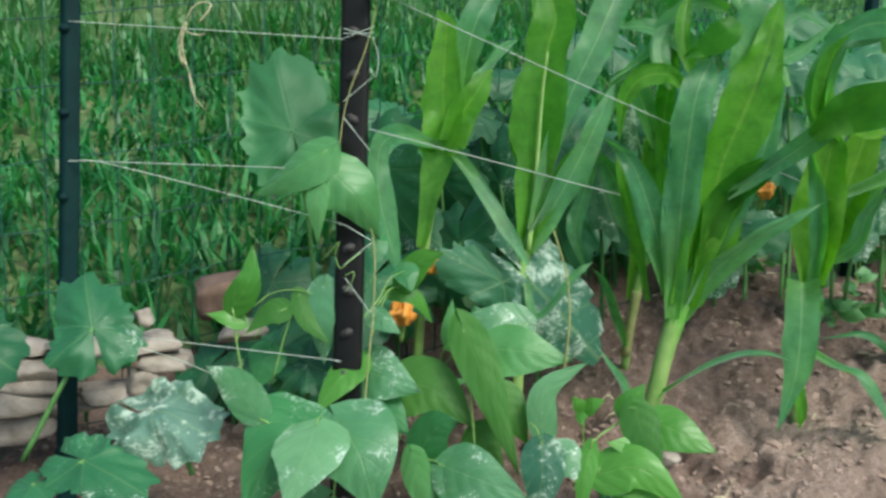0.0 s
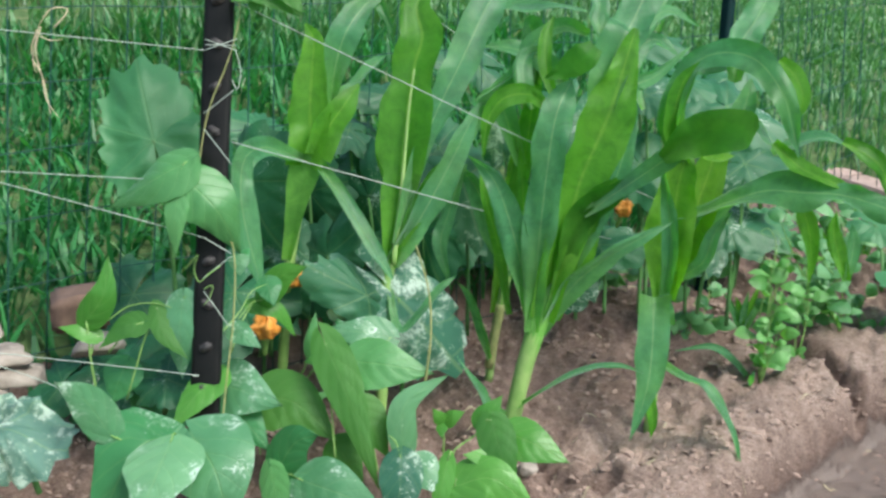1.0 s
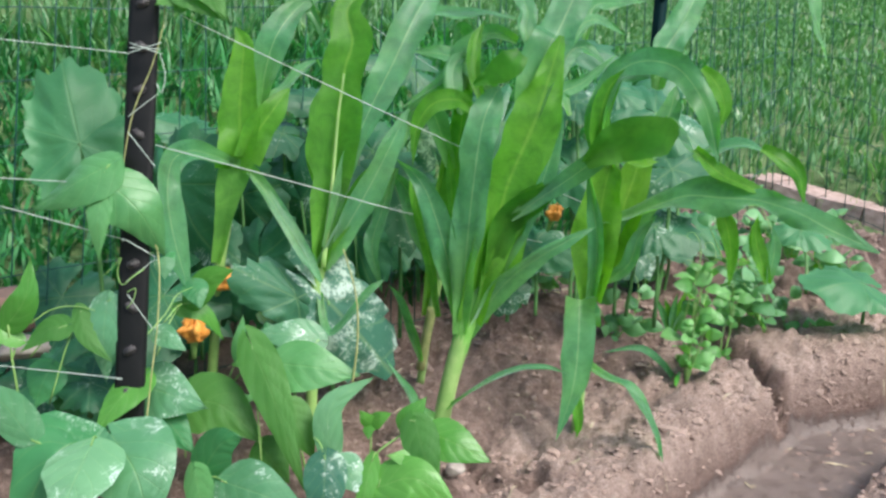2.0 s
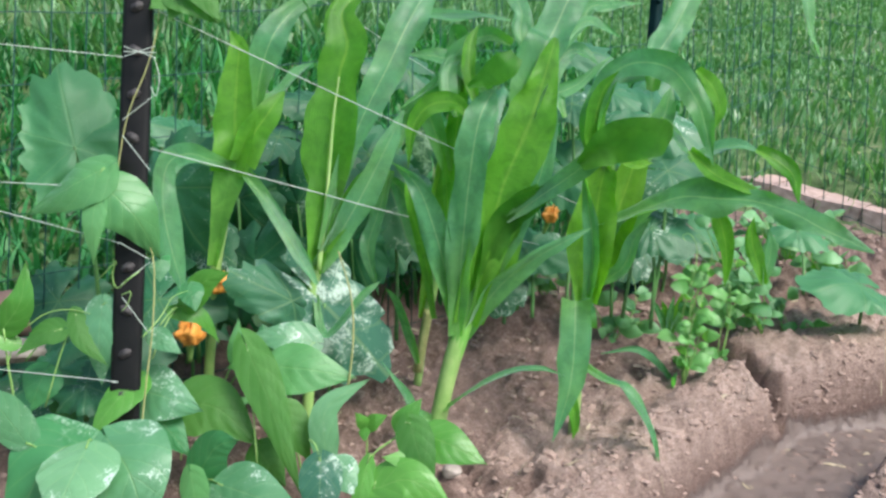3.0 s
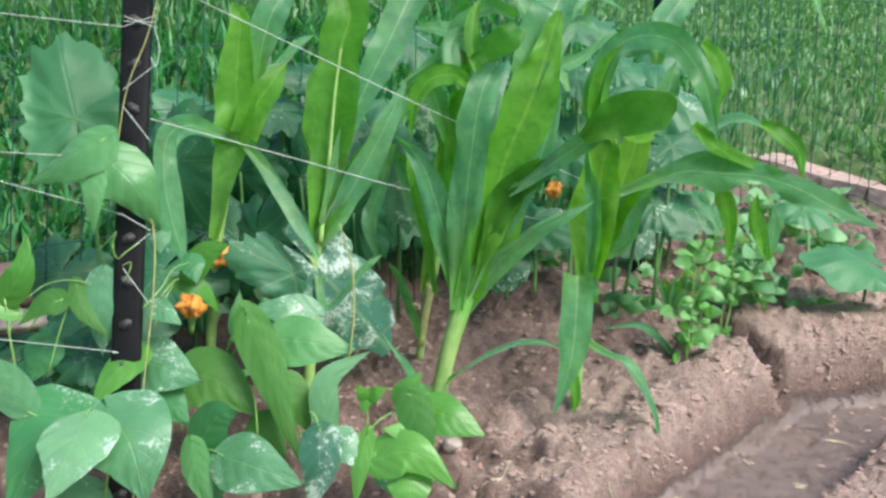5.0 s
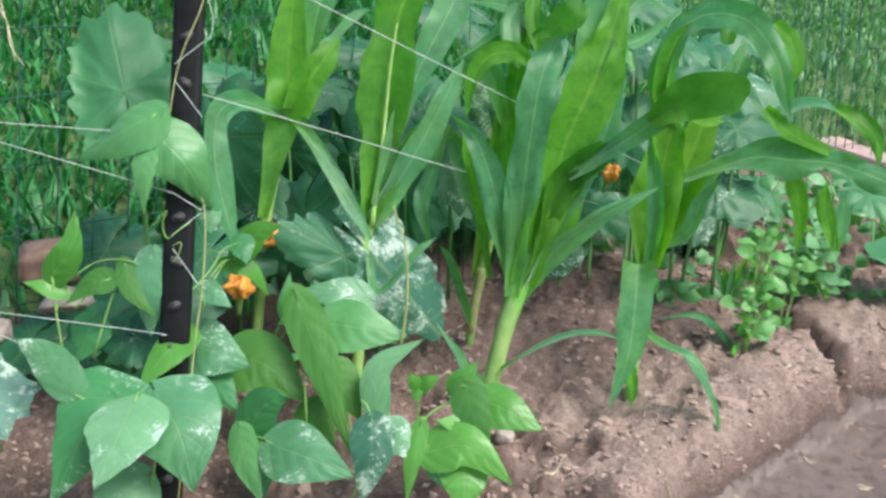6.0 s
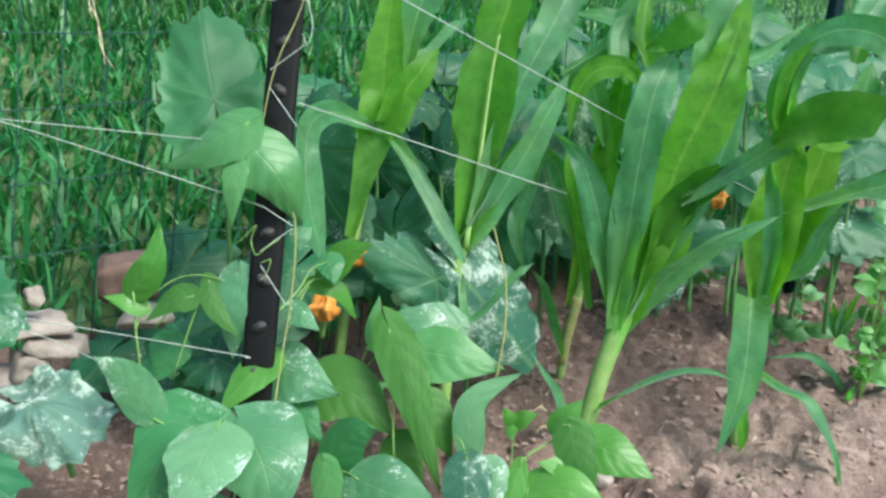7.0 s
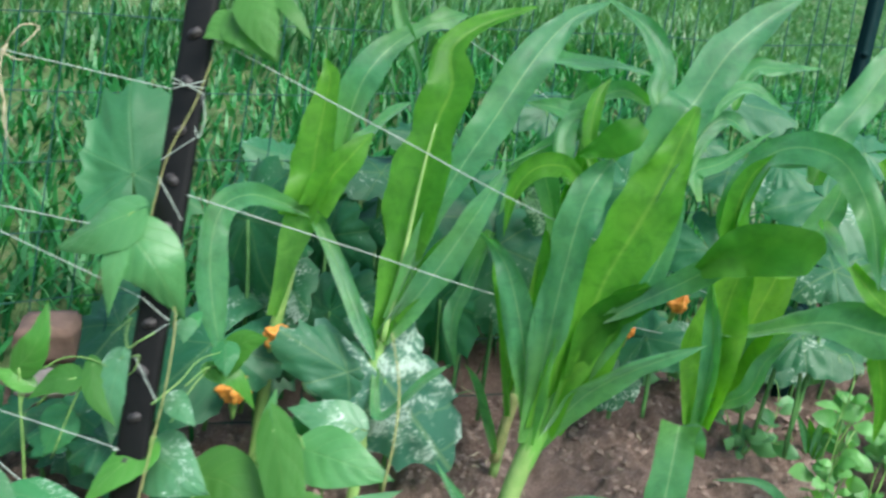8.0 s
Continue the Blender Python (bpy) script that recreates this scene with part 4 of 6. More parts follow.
corn_leaf(corn, [(-0.288, 1.445, 0.507), (-0.266, 1.460, 0.525), (-0.243, 1.475, 0.552), (-0.223, 1.490, 0.569)], 0.025, (-0.05, -0.55, 0.83), widths=(0.009, 0.023, 0.025, 0.003), fold=0.3, wave=0.1)
corn_leaf(corn, [(-0.323, 1.402, 0.411), (-0.346, 1.375, 0.424), (-0.370, 1.335, 0.436), (-0.386, 1.295, 0.426), (-0.386, 1.270, 0.389), (-0.376, 1.255, 0.343), (-0.359, 1.245, 0.292), (-0.344, 1.240, 0.251)], 0.042, (-0.15, -0.80, 0.55), widths=(0.020, 0.025, 0.031, 0.037, 0.041, 0.042, 0.031, 0.003), fold=0.12, wave=0.1, turn=0.3)
corn_leaf(corn, [(-0.308, 1.400, 0.408), (-0.269, 1.380, 0.370), (-0.234, 1.360, 0.327), (-0.205, 1.345, 0.289), (-0.181, 1.335, 0.258)], 0.024, (0.30, -0.75, 0.58), widths=(0.019, 0.023, 0.024, 0.021, 0.005), fold=0.4, wave=0.05, turn=0.2)
corn = corn_plant((-0.193, 1.362, ground_z(-0.193, 1.362) - 0.005), [(-0.192, 1.370, 0.125), (-0.193, 1.377, 0.204), (-0.192, 1.390, 0.266)], 0.0085, 0.01, "tall green corn plant with a broad ribbed blade")
corn_leaf(corn, [(-0.189, 1.387, 0.262), (-0.186, 1.397, 0.307), (-0.183, 1.411, 0.356), (-0.182, 1.419, 0.397), (-0.182, 1.427, 0.438), (-0.180, 1.437, 0.479), (-0.178, 1.447, 0.520), (-0.175, 1.459, 0.561), (-0.167, 1.471, 0.601), (-0.179, 1.490, 0.648), (-0.147, 1.525, 0.686), (-0.089, 1.565, 0.718)], 0.080, (-0.14, -0.97, 0.20), widths=(0.020, 0.034, 0.051, 0.068, 0.078, 0.080, 0.076, 0.069, 0.061, 0.044, 0.031, 0.005), fold=0.3, wave=0.05, turn=0.05, material=CORN_UNDER)
corn_leaf(corn, [(-0.183, 1.382, 0.299), (-0.165, 1.416, 0.402), (-0.140, 1.447, 0.486), (-0.105, 1.485, 0.572), (-0.073, 1.533, 0.654), (-0.041, 1.573, 0.708), (0.007, 1.623, 0.744)], 0.067, (0.26, -0.71, 0.66), fold=0.22, start=0.2, peak=0.6, wave=0.06)
corn_leaf(corn, [(-0.189, 1.391, 0.271), (-0.153, 1.394, 0.333), (-0.120, 1.409, 0.401), (-0.091, 1.433, 0.469), (-0.075, 1.452, 0.511)], 0.045, (0.48, -0.72, 0.50), fold=0.3)
corn_leaf(corn, [(-0.180, 1.387, 0.298), (-0.152, 1.411, 0.365), (-0.117, 1.422, 0.417), (-0.090, 1.438, 0.442)], 0.032, (0.41, -0.90, 0.12), fold=0.3, material=CORN_UNDER)
corn_leaf(corn, [(-0.204, 1.426, 0.385), (-0.215, 1.434, 0.426), (-0.215, 1.442, 0.464), (-0.212, 1.450, 0.498)], 0.019, (-0.32, -0.91, 0.28), fold=0.4, material=CORN_YOUNG)
corn_leaf(corn, [(-0.285, 1.541, 0.731), (-0.258, 1.511, 0.673), (-0.230, 1.496, 0.633), (-0.211, 1.490, 0.591)], 0.022, (-0.33, -0.74, 0.59), fold=0.3)
corn_leaf(corn, [(-0.194, 1.386, 0.245), (-0.166, 1.341, 0.181), (-0.115, 1.354, 0.241), (-0.091, 1.369, 0.262)], 0.017, (0.15, -0.41, 0.90))
corn_leaf(corn, [(-0.192, 1.378, 0.256), (-0.211, 1.367, 0.300), (-0.237, 1.364, 0.337)], 0.016, (-0.34, -0.69, 0.64))
part("midrib", tube([(-0.184, 1.372, 0.271), (-0.183, 1.390, 0.325), (-0.180, 1.402, 0.383), (-0.179, 1.414, 0.440), (-0.178, 1.428, 0.496), (-0.174, 1.442, 0.553)], 0.004, 0.001, 20, 9, 0.45), STALK, corn, "thick pale yellow-green midrib")
corn = corn_plant((0.003, 1.363, ground_z(0.003, 1.363) - 0.005), [(0.015, 1.366, 0.105), (0.029, 1.371, 0.176), (0.039, 1.378, 0.210)], 0.0125, 0.014, "stout green corn plant with fanned blades")
sheath(corn, [(0.023, 1.369, 0.145), (0.034, 1.375, 0.197), (0.044, 1.384, 0.235), (0.058, 1.394, 0.286)], 0.0128, 0.0165)
corn_leaf(corn, [(0.027, 1.363, 0.187), (0.026, 1.370, 0.315), (0.030, 1.384, 0.431), (0.038, 1.400, 0.505), (0.058, 1.430, 0.552)], 0.053, (-0.21, -0.86, 0.46), fold=0.12, start=0.35, wave=0.09, tip=4.5)
corn_leaf(corn, [(0.040, 1.376, 0.205), (0.052, 1.378, 0.275), (0.067, 1.384, 0.343), (0.079, 1.392, 0.409), (0.099, 1.400, 0.467), (0.116, 1.408, 0.517), (0.126, 1.420, 0.557), (0.135, 1.432, 0.595), (0.144, 1.445, 0.630)], 0.085, (0.10, -0.97, 0.20), widths=(0.037, 0.052, 0.063, 0.073, 0.085, 0.080, 0.055, 0.036, 0.007), fold=0.32, wave=0.08, turn=0.25, material=CORN_UNDER)
corn_leaf(corn, [(0.095, 1.415, 0.470), (0.105, 1.425, 0.527), (0.113, 1.440, 0.575), (0.131, 1.455, 0.621), (0.141, 1.470, 0.636), (0.168, 1.500, 0.698), (0.201, 1.530, 0.740), (0.247, 1.570, 0.783)], 0.065, (-0.04, -0.80, 0.60), widths=(0.025, 0.049, 0.065, 0.062, 0.051, 0.057, 0.043, 0.006), fold=0.22, wave=0.06, turn=0.25)
corn_leaf(corn, [(0.124, 1.453, 0.557), (0.095, 1.486, 0.628), (0.093, 1.506, 0.670), (0.058, 1.521, 0.715), (-0.008, 1.537, 0.749)], 0.035, (0.23, -0.62, 0.75), fold=0.25)
corn_leaf(corn, [(0.060, 1.386, 0.245), (0.096, 1.384, 0.334), (0.128, 1.390, 0.412), (0.145, 1.406, 0.486), (0.151, 1.416, 0.531)], 0.033, (0.27, -0.68, 0.68), fold=0.3)
corn_leaf(corn, [(0.021, 1.401, 0.220), (0.008, 1.420, 0.312), (-0.003, 1.438, 0.396), (-0.011, 1.450, 0.451)], 0.021, (-0.29, -0.92, 0.27), material=CORN_UNDER)
corn_leaf(corn, [(0.050, 1.389, 0.212), (0.085, 1.415, 0.336), (0.097, 1.431, 0.412), (0.110, 1.444, 0.472)], 0.046, (-0.29, -0.92, 0.27), fold=0.35, material=CORN_YOUNG)
corn_leaf(corn, [(0.037, 1.373, 0.185), (0.083, 1.359, 0.266), (0.136, 1.350, 0.318), (0.212, 1.360, 0.365)], 0.036, (0.44, -0.53, 0.73), fold=0.3)
corn_leaf(corn, [(0.046, 1.378, 0.210), (0.074, 1.385, 0.289), (0.099, 1.400, 0.361), (0.121, 1.398, 0.397)], 0.054, (0.32, -0.94, 0.11), fold=0.3, start=0.5, tip=3, material=CORN_UNDER)
corn_leaf(corn, [(0.054, 1.380, 0.236), (0.070, 1.384, 0.305), (0.087, 1.384, 0.357), (0.105, 1.382, 0.392), (0.131, 1.380, 0.418)], 0.051, (0.25, -0.94, 0.20), widths=(0.025, 0.043, 0.051, 0.036, 0.007), fold=0.3, wave=0.05, turn=0.15, material=CORN_UNDER)
corn_leaf(corn, [(0.088, 1.374, 0.363), (0.114, 1.366, 0.388), (0.143, 1.356, 0.414), (0.168, 1.348, 0.436), (0.192, 1.340, 0.459), (0.217, 1.335, 0.483)], 0.031, (0.25, -0.80, 0.55), widths=(0.008, 0.023, 0.026, 0.029, 0.031, 0.026), fold=0.1, wave=0.03, turn=0.1)
corn_leaf(corn, [(0.182, 1.336, 0.457), (0.204, 1.330, 0.478), (0.229, 1.325, 0.492), (0.255, 1.320, 0.499), (0.279, 1.322, 0.503), (0.297, 1.330, 0.505), (0.310, 1.345, 0.504)], 0.064, (0.20, -0.97, 0.17), widths=(0.017, 0.036, 0.058, 0.065, 0.066, 0.065, 0.062, 0.052, 0.030, 0.004), fold=0.05, wave=0.03, turn=0.1, material=CORN_SHADED)
corn_leaf(corn, [(0.062, 1.376, 0.279), (0.073, 1.376, 0.334), (0.093, 1.371, 0.373), (0.121, 1.366, 0.396), (0.147, 1.360, 0.416), (0.164, 1.356, 0.428)], 0.040, (0.20, -0.95, 0.24), widths=(0.019, 0.038, 0.040, 0.034, 0.020, 0.002), fold=0.15, wave=0.05, turn=0.15, material=CORN_SHADED)
corn_leaf(corn, [(0.025, 1.378, 0.209), (0.002, 1.384, 0.285), (-0.021, 1.388, 0.351), (-0.047, 1.389, 0.405), (-0.087, 1.396, 0.437)], 0.042, (-0.29, -0.80, 0.52), fold=0.25, wave=0.12)
corn_leaf(corn, [(-0.007, 1.397, 0.201), (-0.030, 1.416, 0.293), (-0.055, 1.422, 0.369), (-0.067, 1.433, 0.419)], 0.019, (-0.29, -0.94, 0.18), material=CORN_UNDER)
corn_leaf(corn, [(0.006, 1.366, 0.054), (0.052, 1.327, 0.113), (0.106, 1.315, 0.152), (0.146, 1.307, 0.163), (0.184, 1.296, 0.158)], 0.016, (0.05, -0.42, 0.91))
corn_leaf(corn, [(0.003, 1.364, 0.046), (-0.026, 1.338, 0.068), (-0.048, 1.326, 0.107), (-0.081, 1.316, 0.156)], 0.023, (-0.22, -0.74, 0.63))
corn_leaf(corn, [(-0.109, 1.549, 0.621), (-0.067, 1.554, 0.649), (-0.006, 1.556, 0.655), (0.046, 1.557, 0.658), (0.085, 1.563, 0.653)], 0.037, (-0.05, -0.42, 0.91), fold=0.15, start=0.5, tip=1.5)
corn_leaf(corn, [(0.085, 1.544, 0.616), (0.045, 1.549, 0.628), (0.004, 1.546, 0.602), (-0.028, 1.537, 0.551), (-0.091, 1.523, 0.501)], 0.031, (0.03, -0.65, 0.76), fold=0.3)
corn_leaf(corn, [(0.057, 1.529, 0.536), (0.027, 1.542, 0.568), (-0.024, 1.547, 0.589), (-0.079, 1.547, 0.591)], 0.038, (-0.20, -0.57, 0.80), fold=0.2, wave=0.12)
corn_leaf(corn, [(0.018, 1.400, 0.552), (0.035, 1.400, 0.562), (0.054, 1.400, 0.574), (0.072, 1.400, 0.587), (0.085, 1.410, 0.601)], 0.044, (0.00, -0.99, 0.10), widths=(0.005, 0.023, 0.041, 0.044, 0.024), fold=0.1, wave=0.04, turn=0.1, material=CORN_SHADED)
corn_leaf(corn, [(0.026, 1.462, 0.508), (-0.001, 1.476, 0.524), (-0.039, 1.474, 0.516), (-0.061, 1.466, 0.480), (-0.064, 1.454, 0.421)], 0.033, (-0.19, -0.98, 0.10), fold=0.2, material=CORN_UNDER)
corn_leaf(corn, [(0.007, 1.480, 0.502), (-0.012, 1.498, 0.550), (-0.005, 1.518, 0.583), (0.035, 1.528, 0.590)], 0.028, (-0.05, -0.73, 0.69), fold=0.25, wave=0.14)
corn_leaf(corn, [(0.043, 1.468, 0.511), (0.022, 1.488, 0.564), (0.019, 1.509, 0.614), (0.031, 1.530, 0.645)], 0.023, (-0.16, -0.92, 0.37), material=CORN_UNDER)
corn_leaf(corn, [(0.135, 1.483, 0.585), (0.159, 1.498, 0.624), (0.199, 1.524, 0.659), (0.253, 1.530, 0.639)], 0.028, (0.22, -0.54, 0.82), fold=0.2, wave=0.15)
corn_leaf(corn, [(0.193, 1.547, 0.627), (0.205, 1.573, 0.680), (0.240, 1.582, 0.689), (0.299, 1.606, 0.697)], 0.023, (-0.05, -0.42, 0.91), fold=0.2)
corn_leaf(corn, [(0.143, 1.472, 0.530), (0.159, 1.511, 0.594), (0.188, 1.533, 0.616), (0.228, 1.524, 0.591)], 0.031, (0.09, -0.51, 0.85), fold=0.15, wave=0.14)
corn_leaf(corn, [(0.169, 1.482, 0.511), (0.159, 1.499, 0.544), (0.191, 1.510, 0.563), (0.246, 1.533, 0.612)], 0.025, (0.25, -0.64, 0.72), fold=0.3)
corn = corn_plant((-0.031, 1.542, ground_z(-0.031, 1.542) - 0.005), [(-0.024, 1.547, 0.137), (-0.013, 1.553, 0.215), (-0.007, 1.569, 0.290)], 0.007, 0.008, "corn plant with a reddish yellow stalk base")
corn_leaf(corn, [(-0.030, 1.551, 0.156), (-0.019, 1.569, 0.290), (-0.008, 1.583, 0.404), (-0.001, 1.599, 0.525)], 0.038, (0.19, -0.93, 0.31), fold=0.4, material=CORN_YOUNG)
corn_leaf(corn, [(-0.012, 1.559, 0.244), (-0.001, 1.567, 0.378), (0.010, 1.587, 0.517), (0.012, 1.600, 0.627)], 0.036, (-0.29, -0.92, 0.27), fold=0.3, material=CORN_UNDER)
corn_leaf(corn, [(-0.031, 1.525, 0.084), (-0.049, 1.516, 0.135), (-0.072, 1.498, 0.197), (-0.093, 1.493, 0.220)], 0.016, (-0.32, -0.78, 0.54))
corn_leaf(corn, [(-0.003, 1.573, 0.405), (-0.041, 1.572, 0.496), (-0.069, 1.563, 0.504), (-0.086, 1.528, 0.433)], 0.038, (-0.25, -0.60, 0.76))
corn_leaf(corn, [(0.012, 1.591, 0.536), (0.004, 1.579, 0.576), (-0.045, 1.559, 0.531), (-0.087, 1.530, 0.492)], 0.038, (-0.14, -0.49, 0.86), fold=0.3, wave=0.14)
corn_leaf(corn, [(0.014, 1.592, 0.545), (-0.003, 1.589, 0.626), (-0.020, 1.572, 0.593), (-0.035, 1.554, 0.554)], 0.036, (-0.14, -0.60, 0.79), fold=0.2, wave=0.14)
corn_leaf(corn, [(-0.010, 1.553, 0.216), (0.004, 1.540, 0.249), (0.016, 1.544, 0.268)], 0.019, (0.46, -0.68, 0.57))
corn_leaf(corn, [(-0.095, 1.552, 0.402), (-0.113, 1.526, 0.330), (-0.123, 1.505, 0.277), (-0.101, 1.480, 0.209)], 0.032, (-0.12, -0.83, 0.55))
corn_leaf(corn, [(-0.021, 1.559, 0.243), (-0.048, 1.553, 0.310), (-0.080, 1.556, 0.374), (-0.123, 1.552, 0.400)], 0.039, (-0.32, -0.78, 0.54), fold=0.3)
part("dry_sheath", tube([(-0.032, 1.536, 0.065), (-0.025, 1.540, 0.129), (-0.019, 1.544, 0.173)], 0.0078, 0.0086, 10, 10), VINE, corn, "dry yellowish lower sheath")
corn = corn_plant((0.228, 1.444, ground_z(0.228, 1.444) - 0.005), [(0.225, 1.452, 0.126), (0.226, 1.463, 0.226), (0.237, 1.484, 0.324)], 0.009, 0.009, "corn plant with hanging blades on the soil ridge")
sheath(corn, [(0.227, 1.458, 0.200), (0.233, 1.475, 0.279), (0.239, 1.480, 0.352), (0.252, 1.493, 0.414)], 0.0092, 0.012)
corn_leaf(corn, [(0.231, 1.450, 0.188), (0.219, 1.436, 0.216), (0.206, 1.410, 0.238)], 0.045, (-0.01, -0.95, 0.30), fold=0.05, start=0.6, tip=12, wave=0.02, turn=0.05)
corn_leaf(corn, [(0.205, 1.407, 0.240), (0.205, 1.387, 0.205), (0.205, 1.371, 0.152), (0.199, 1.356, 0.103), (0.181, 1.341, 0.037)], 0.049, (-0.01, -0.95, 0.30), fold=0.05, start=0.98, tip=1.5, wave=0.06, turn=0.12)
corn_leaf(corn, [(0.219, 1.405, 0.142), (0.255, 1.371, 0.130), (0.281, 1.350, 0.125), (0.309, 1.334, 0.097), (0.326, 1.326, 0.061), (0.341, 1.314, 0.003)], 0.029, (0.27, -0.57, 0.77), fold=0.2, wave=0.12)
corn_leaf(corn, [(0.210, 1.418, 0.155), (0.203, 1.378, 0.113), (0.214, 1.358, 0.067), (0.213, 1.352, 0.038)], 0.021, (-0.29, -0.88, 0.36), material=CORN_UNDER)
corn_leaf(corn, [(0.239, 1.497, 0.431), (0.221, 1.481, 0.502), (0.233, 1.486, 0.571), (0.269, 1.472, 0.601), (0.320, 1.450, 0.596), (0.356, 1.420, 0.553), (0.372, 1.412, 0.513), (0.387, 1.401, 0.461)], 0.044, (-0.52, -0.57, 0.64), fold=0.12, start=0.7, tip=2.5)
corn_leaf(corn, [(0.241, 1.487, 0.432), (0.219, 1.474, 0.494), (0.226, 1.477, 0.554), (0.254, 1.480, 0.592)], 0.037, (-0.09, -0.99, 0.10), fold=0.2, start=0.5, material=CORN_UNDER)
corn_leaf(corn, [(0.298, 1.467, 0.560), (0.308, 1.494, 0.615), (0.336, 1.520, 0.661), (0.380, 1.569, 0.738), (0.463, 1.645, 0.810)], 0.051, (0.09, -0.51, 0.85), fold=0.25, start=0.4)
corn_leaf(corn, [(0.346, 1.545, 0.581), (0.301, 1.538, 0.588), (0.256, 1.526, 0.577), (0.220, 1.526, 0.563)], 0.039, (-0.01, -0.54, 0.84), fold=0.15, wave=0.14)
corn_leaf(corn, [(0.229, 1.470, 0.349), (0.272, 1.455, 0.366), (0.312, 1.435, 0.390), (0.350, 1.410, 0.411), (0.393, 1.385, 0.415), (0.433, 1.360, 0.419), (0.461, 1.335, 0.416), (0.491, 1.315, 0.408), (0.516, 1.295, 0.396), (0.543, 1.280, 0.386), (0.578, 1.260, 0.373)], 0.060, (0.00, -0.62, 0.78), widths=(0.012, 0.025, 0.040, 0.050, 0.060, 0.039, 0.029, 0.042, 0.038, 0.026, 0.003), fold=0.12, wave=0.12, turn=0.25)
corn_leaf(corn, [(0.356, 1.425, 0.479), (0.390, 1.398, 0.449), (0.429, 1.375, 0.434), (0.468, 1.362, 0.421)], 0.026, (0.08, -0.86, 0.51), fold=0.2, material=CORN_UNDER)
corn_leaf(corn, [(0.369, 1.461, 0.457), (0.400, 1.456, 0.479), (0.439, 1.448, 0.489), (0.467, 1.436, 0.480)], 0.031, (-0.05, -0.42, 0.91), fold=0.2, wave=0.12)
corn_leaf(corn, [(0.458, 1.437, 0.485), (0.489, 1.424, 0.471), (0.514, 1.419, 0.450), (0.525, 1.410, 0.407)], 0.029, (0.20, -0.96, 0.22), fold=0.2, material=CORN_UNDER)
corn_leaf(corn, [(0.230, 1.463, 0.226), (0.232, 1.464, 0.327), (0.236, 1.471, 0.407), (0.249, 1.482, 0.460)], 0.075, (-0.11, -0.95, 0.30), fold=0.35, material=CORN_YOUNG)
corn_leaf(corn, [(0.246, 1.471, 0.262), (0.265, 1.480, 0.353), (0.287, 1.497, 0.434), (0.295, 1.509, 0.487)], 0.063, (0.28, -0.91, 0.31), fold=0.4, material=CORN_YOUNG)
corn_leaf(corn, [(0.250, 1.473, 0.272), (0.280, 1.477, 0.337), (0.306, 1.475, 0.375), (0.342, 1.471, 0.405)], 0.038, (0.48, -0.72, 0.50), fold=0.3)
corn_leaf(corn, [(0.256, 1.462, 0.458), (0.283, 1.439, 0.449), (0.308, 1.441, 0.455)], 0.025, (-0.04, -0.66, 0.75), material=CORN_YOUNG)
corn_leaf(corn, [(0.315, 1.463, 0.514), (0.338, 1.439, 0.496), (0.360, 1.423, 0.469)], 0.029, (0.17, -0.59, 0.79))
corn_leaf(corn, [(0.379, 1.532, 0.597), (0.405, 1.527, 0.572), (0.418, 1.520, 0.542), (0.413, 1.513, 0.507)], 0.028, (0.19, -0.93, 0.31), material=CORN_UNDER)
corn_leaf(corn, [(0.295, 1.517, 0.432), (0.339, 1.555, 0.513), (0.352, 1.577, 0.567)], 0.039, (-0.11, -0.92, 0.39))
corn_leaf(corn, [(0.229, 1.452, 0.220), (0.229, 1.441, 0.314), (0.216, 1.446, 0.383), (0.204, 1.446, 0.435)], 0.027, (-0.37, -0.89, 0.26), fold=0.4)
corn_leaf(corn, [(0.240, 1.459, 0.256), (0.277, 1.436, 0.291), (0.290, 1.436, 0.337), (0.314, 1.443, 0.372)], 0.027, (0.38, -0.71, 0.59), fold=0.4)
corn_leaf(corn, [(0.398, 1.409, 0.401), (0.412, 1.402, 0.369), (0.424, 1.403, 0.326), (0.427, 1.403, 0.278)], 0.028, (-0.01, -0.95, 0.30), material=CORN_UNDER)
corn_leaf(corn, [(0.541, 1.561, 0.251), (0.524, 1.570, 0.296), (0.515, 1.577, 0.328), (0.517, 1.584, 0.361)], 0.025, (-0.11, -0.87, 0.47), material=CORN_UNDER)
corn_leaf(corn, [(0.541, 1.561, 0.251), (0.549, 1.573, 0.307), (0.543, 1.580, 0.344)], 0.021, (0.08, -0.87, 0.48))
# ---- beans ----
bean = thing("bean_plant", (-0.392, 1.015, ground_z(-0.392, 1.015) - 0.005), "climbing bean with dusty pale spotted leaves at the post foot", "bean plant", "bean plants along the fence")
part("stem", tube([(-0.392, 1.015, ground_z(-0.392, 1.015) - 0.005), (-0.374, 1.020, 0.071), (-0.393, 1.030, 0.131)], 0.0016, 0.0012, 14, 7), STEM, bean)
leaf(bean, (-0.399, 1.030, 0.134), (-0.471, 0.965, 0.024), 0.118, (-0.35, -0.86, 0.38), BEAN, (-0.430, 0.990, 0.124))
leaf(bean, (-0.378, 1.030, 0.138), (-0.314, 0.975, 0.050), 0.114, (0.30, -0.86, 0.42), BEAN_DUSTY, (-0.337, 0.990, 0.113))
leaf(bean, (-0.389, 0.995, 0.140), (-0.400, 0.915, 0.078), 0.090, (-0.05, -0.80, 0.60), BEAN_PALE, (-0.389, 0.945, 0.120), stem=(-0.389, 1.020, 0.136))
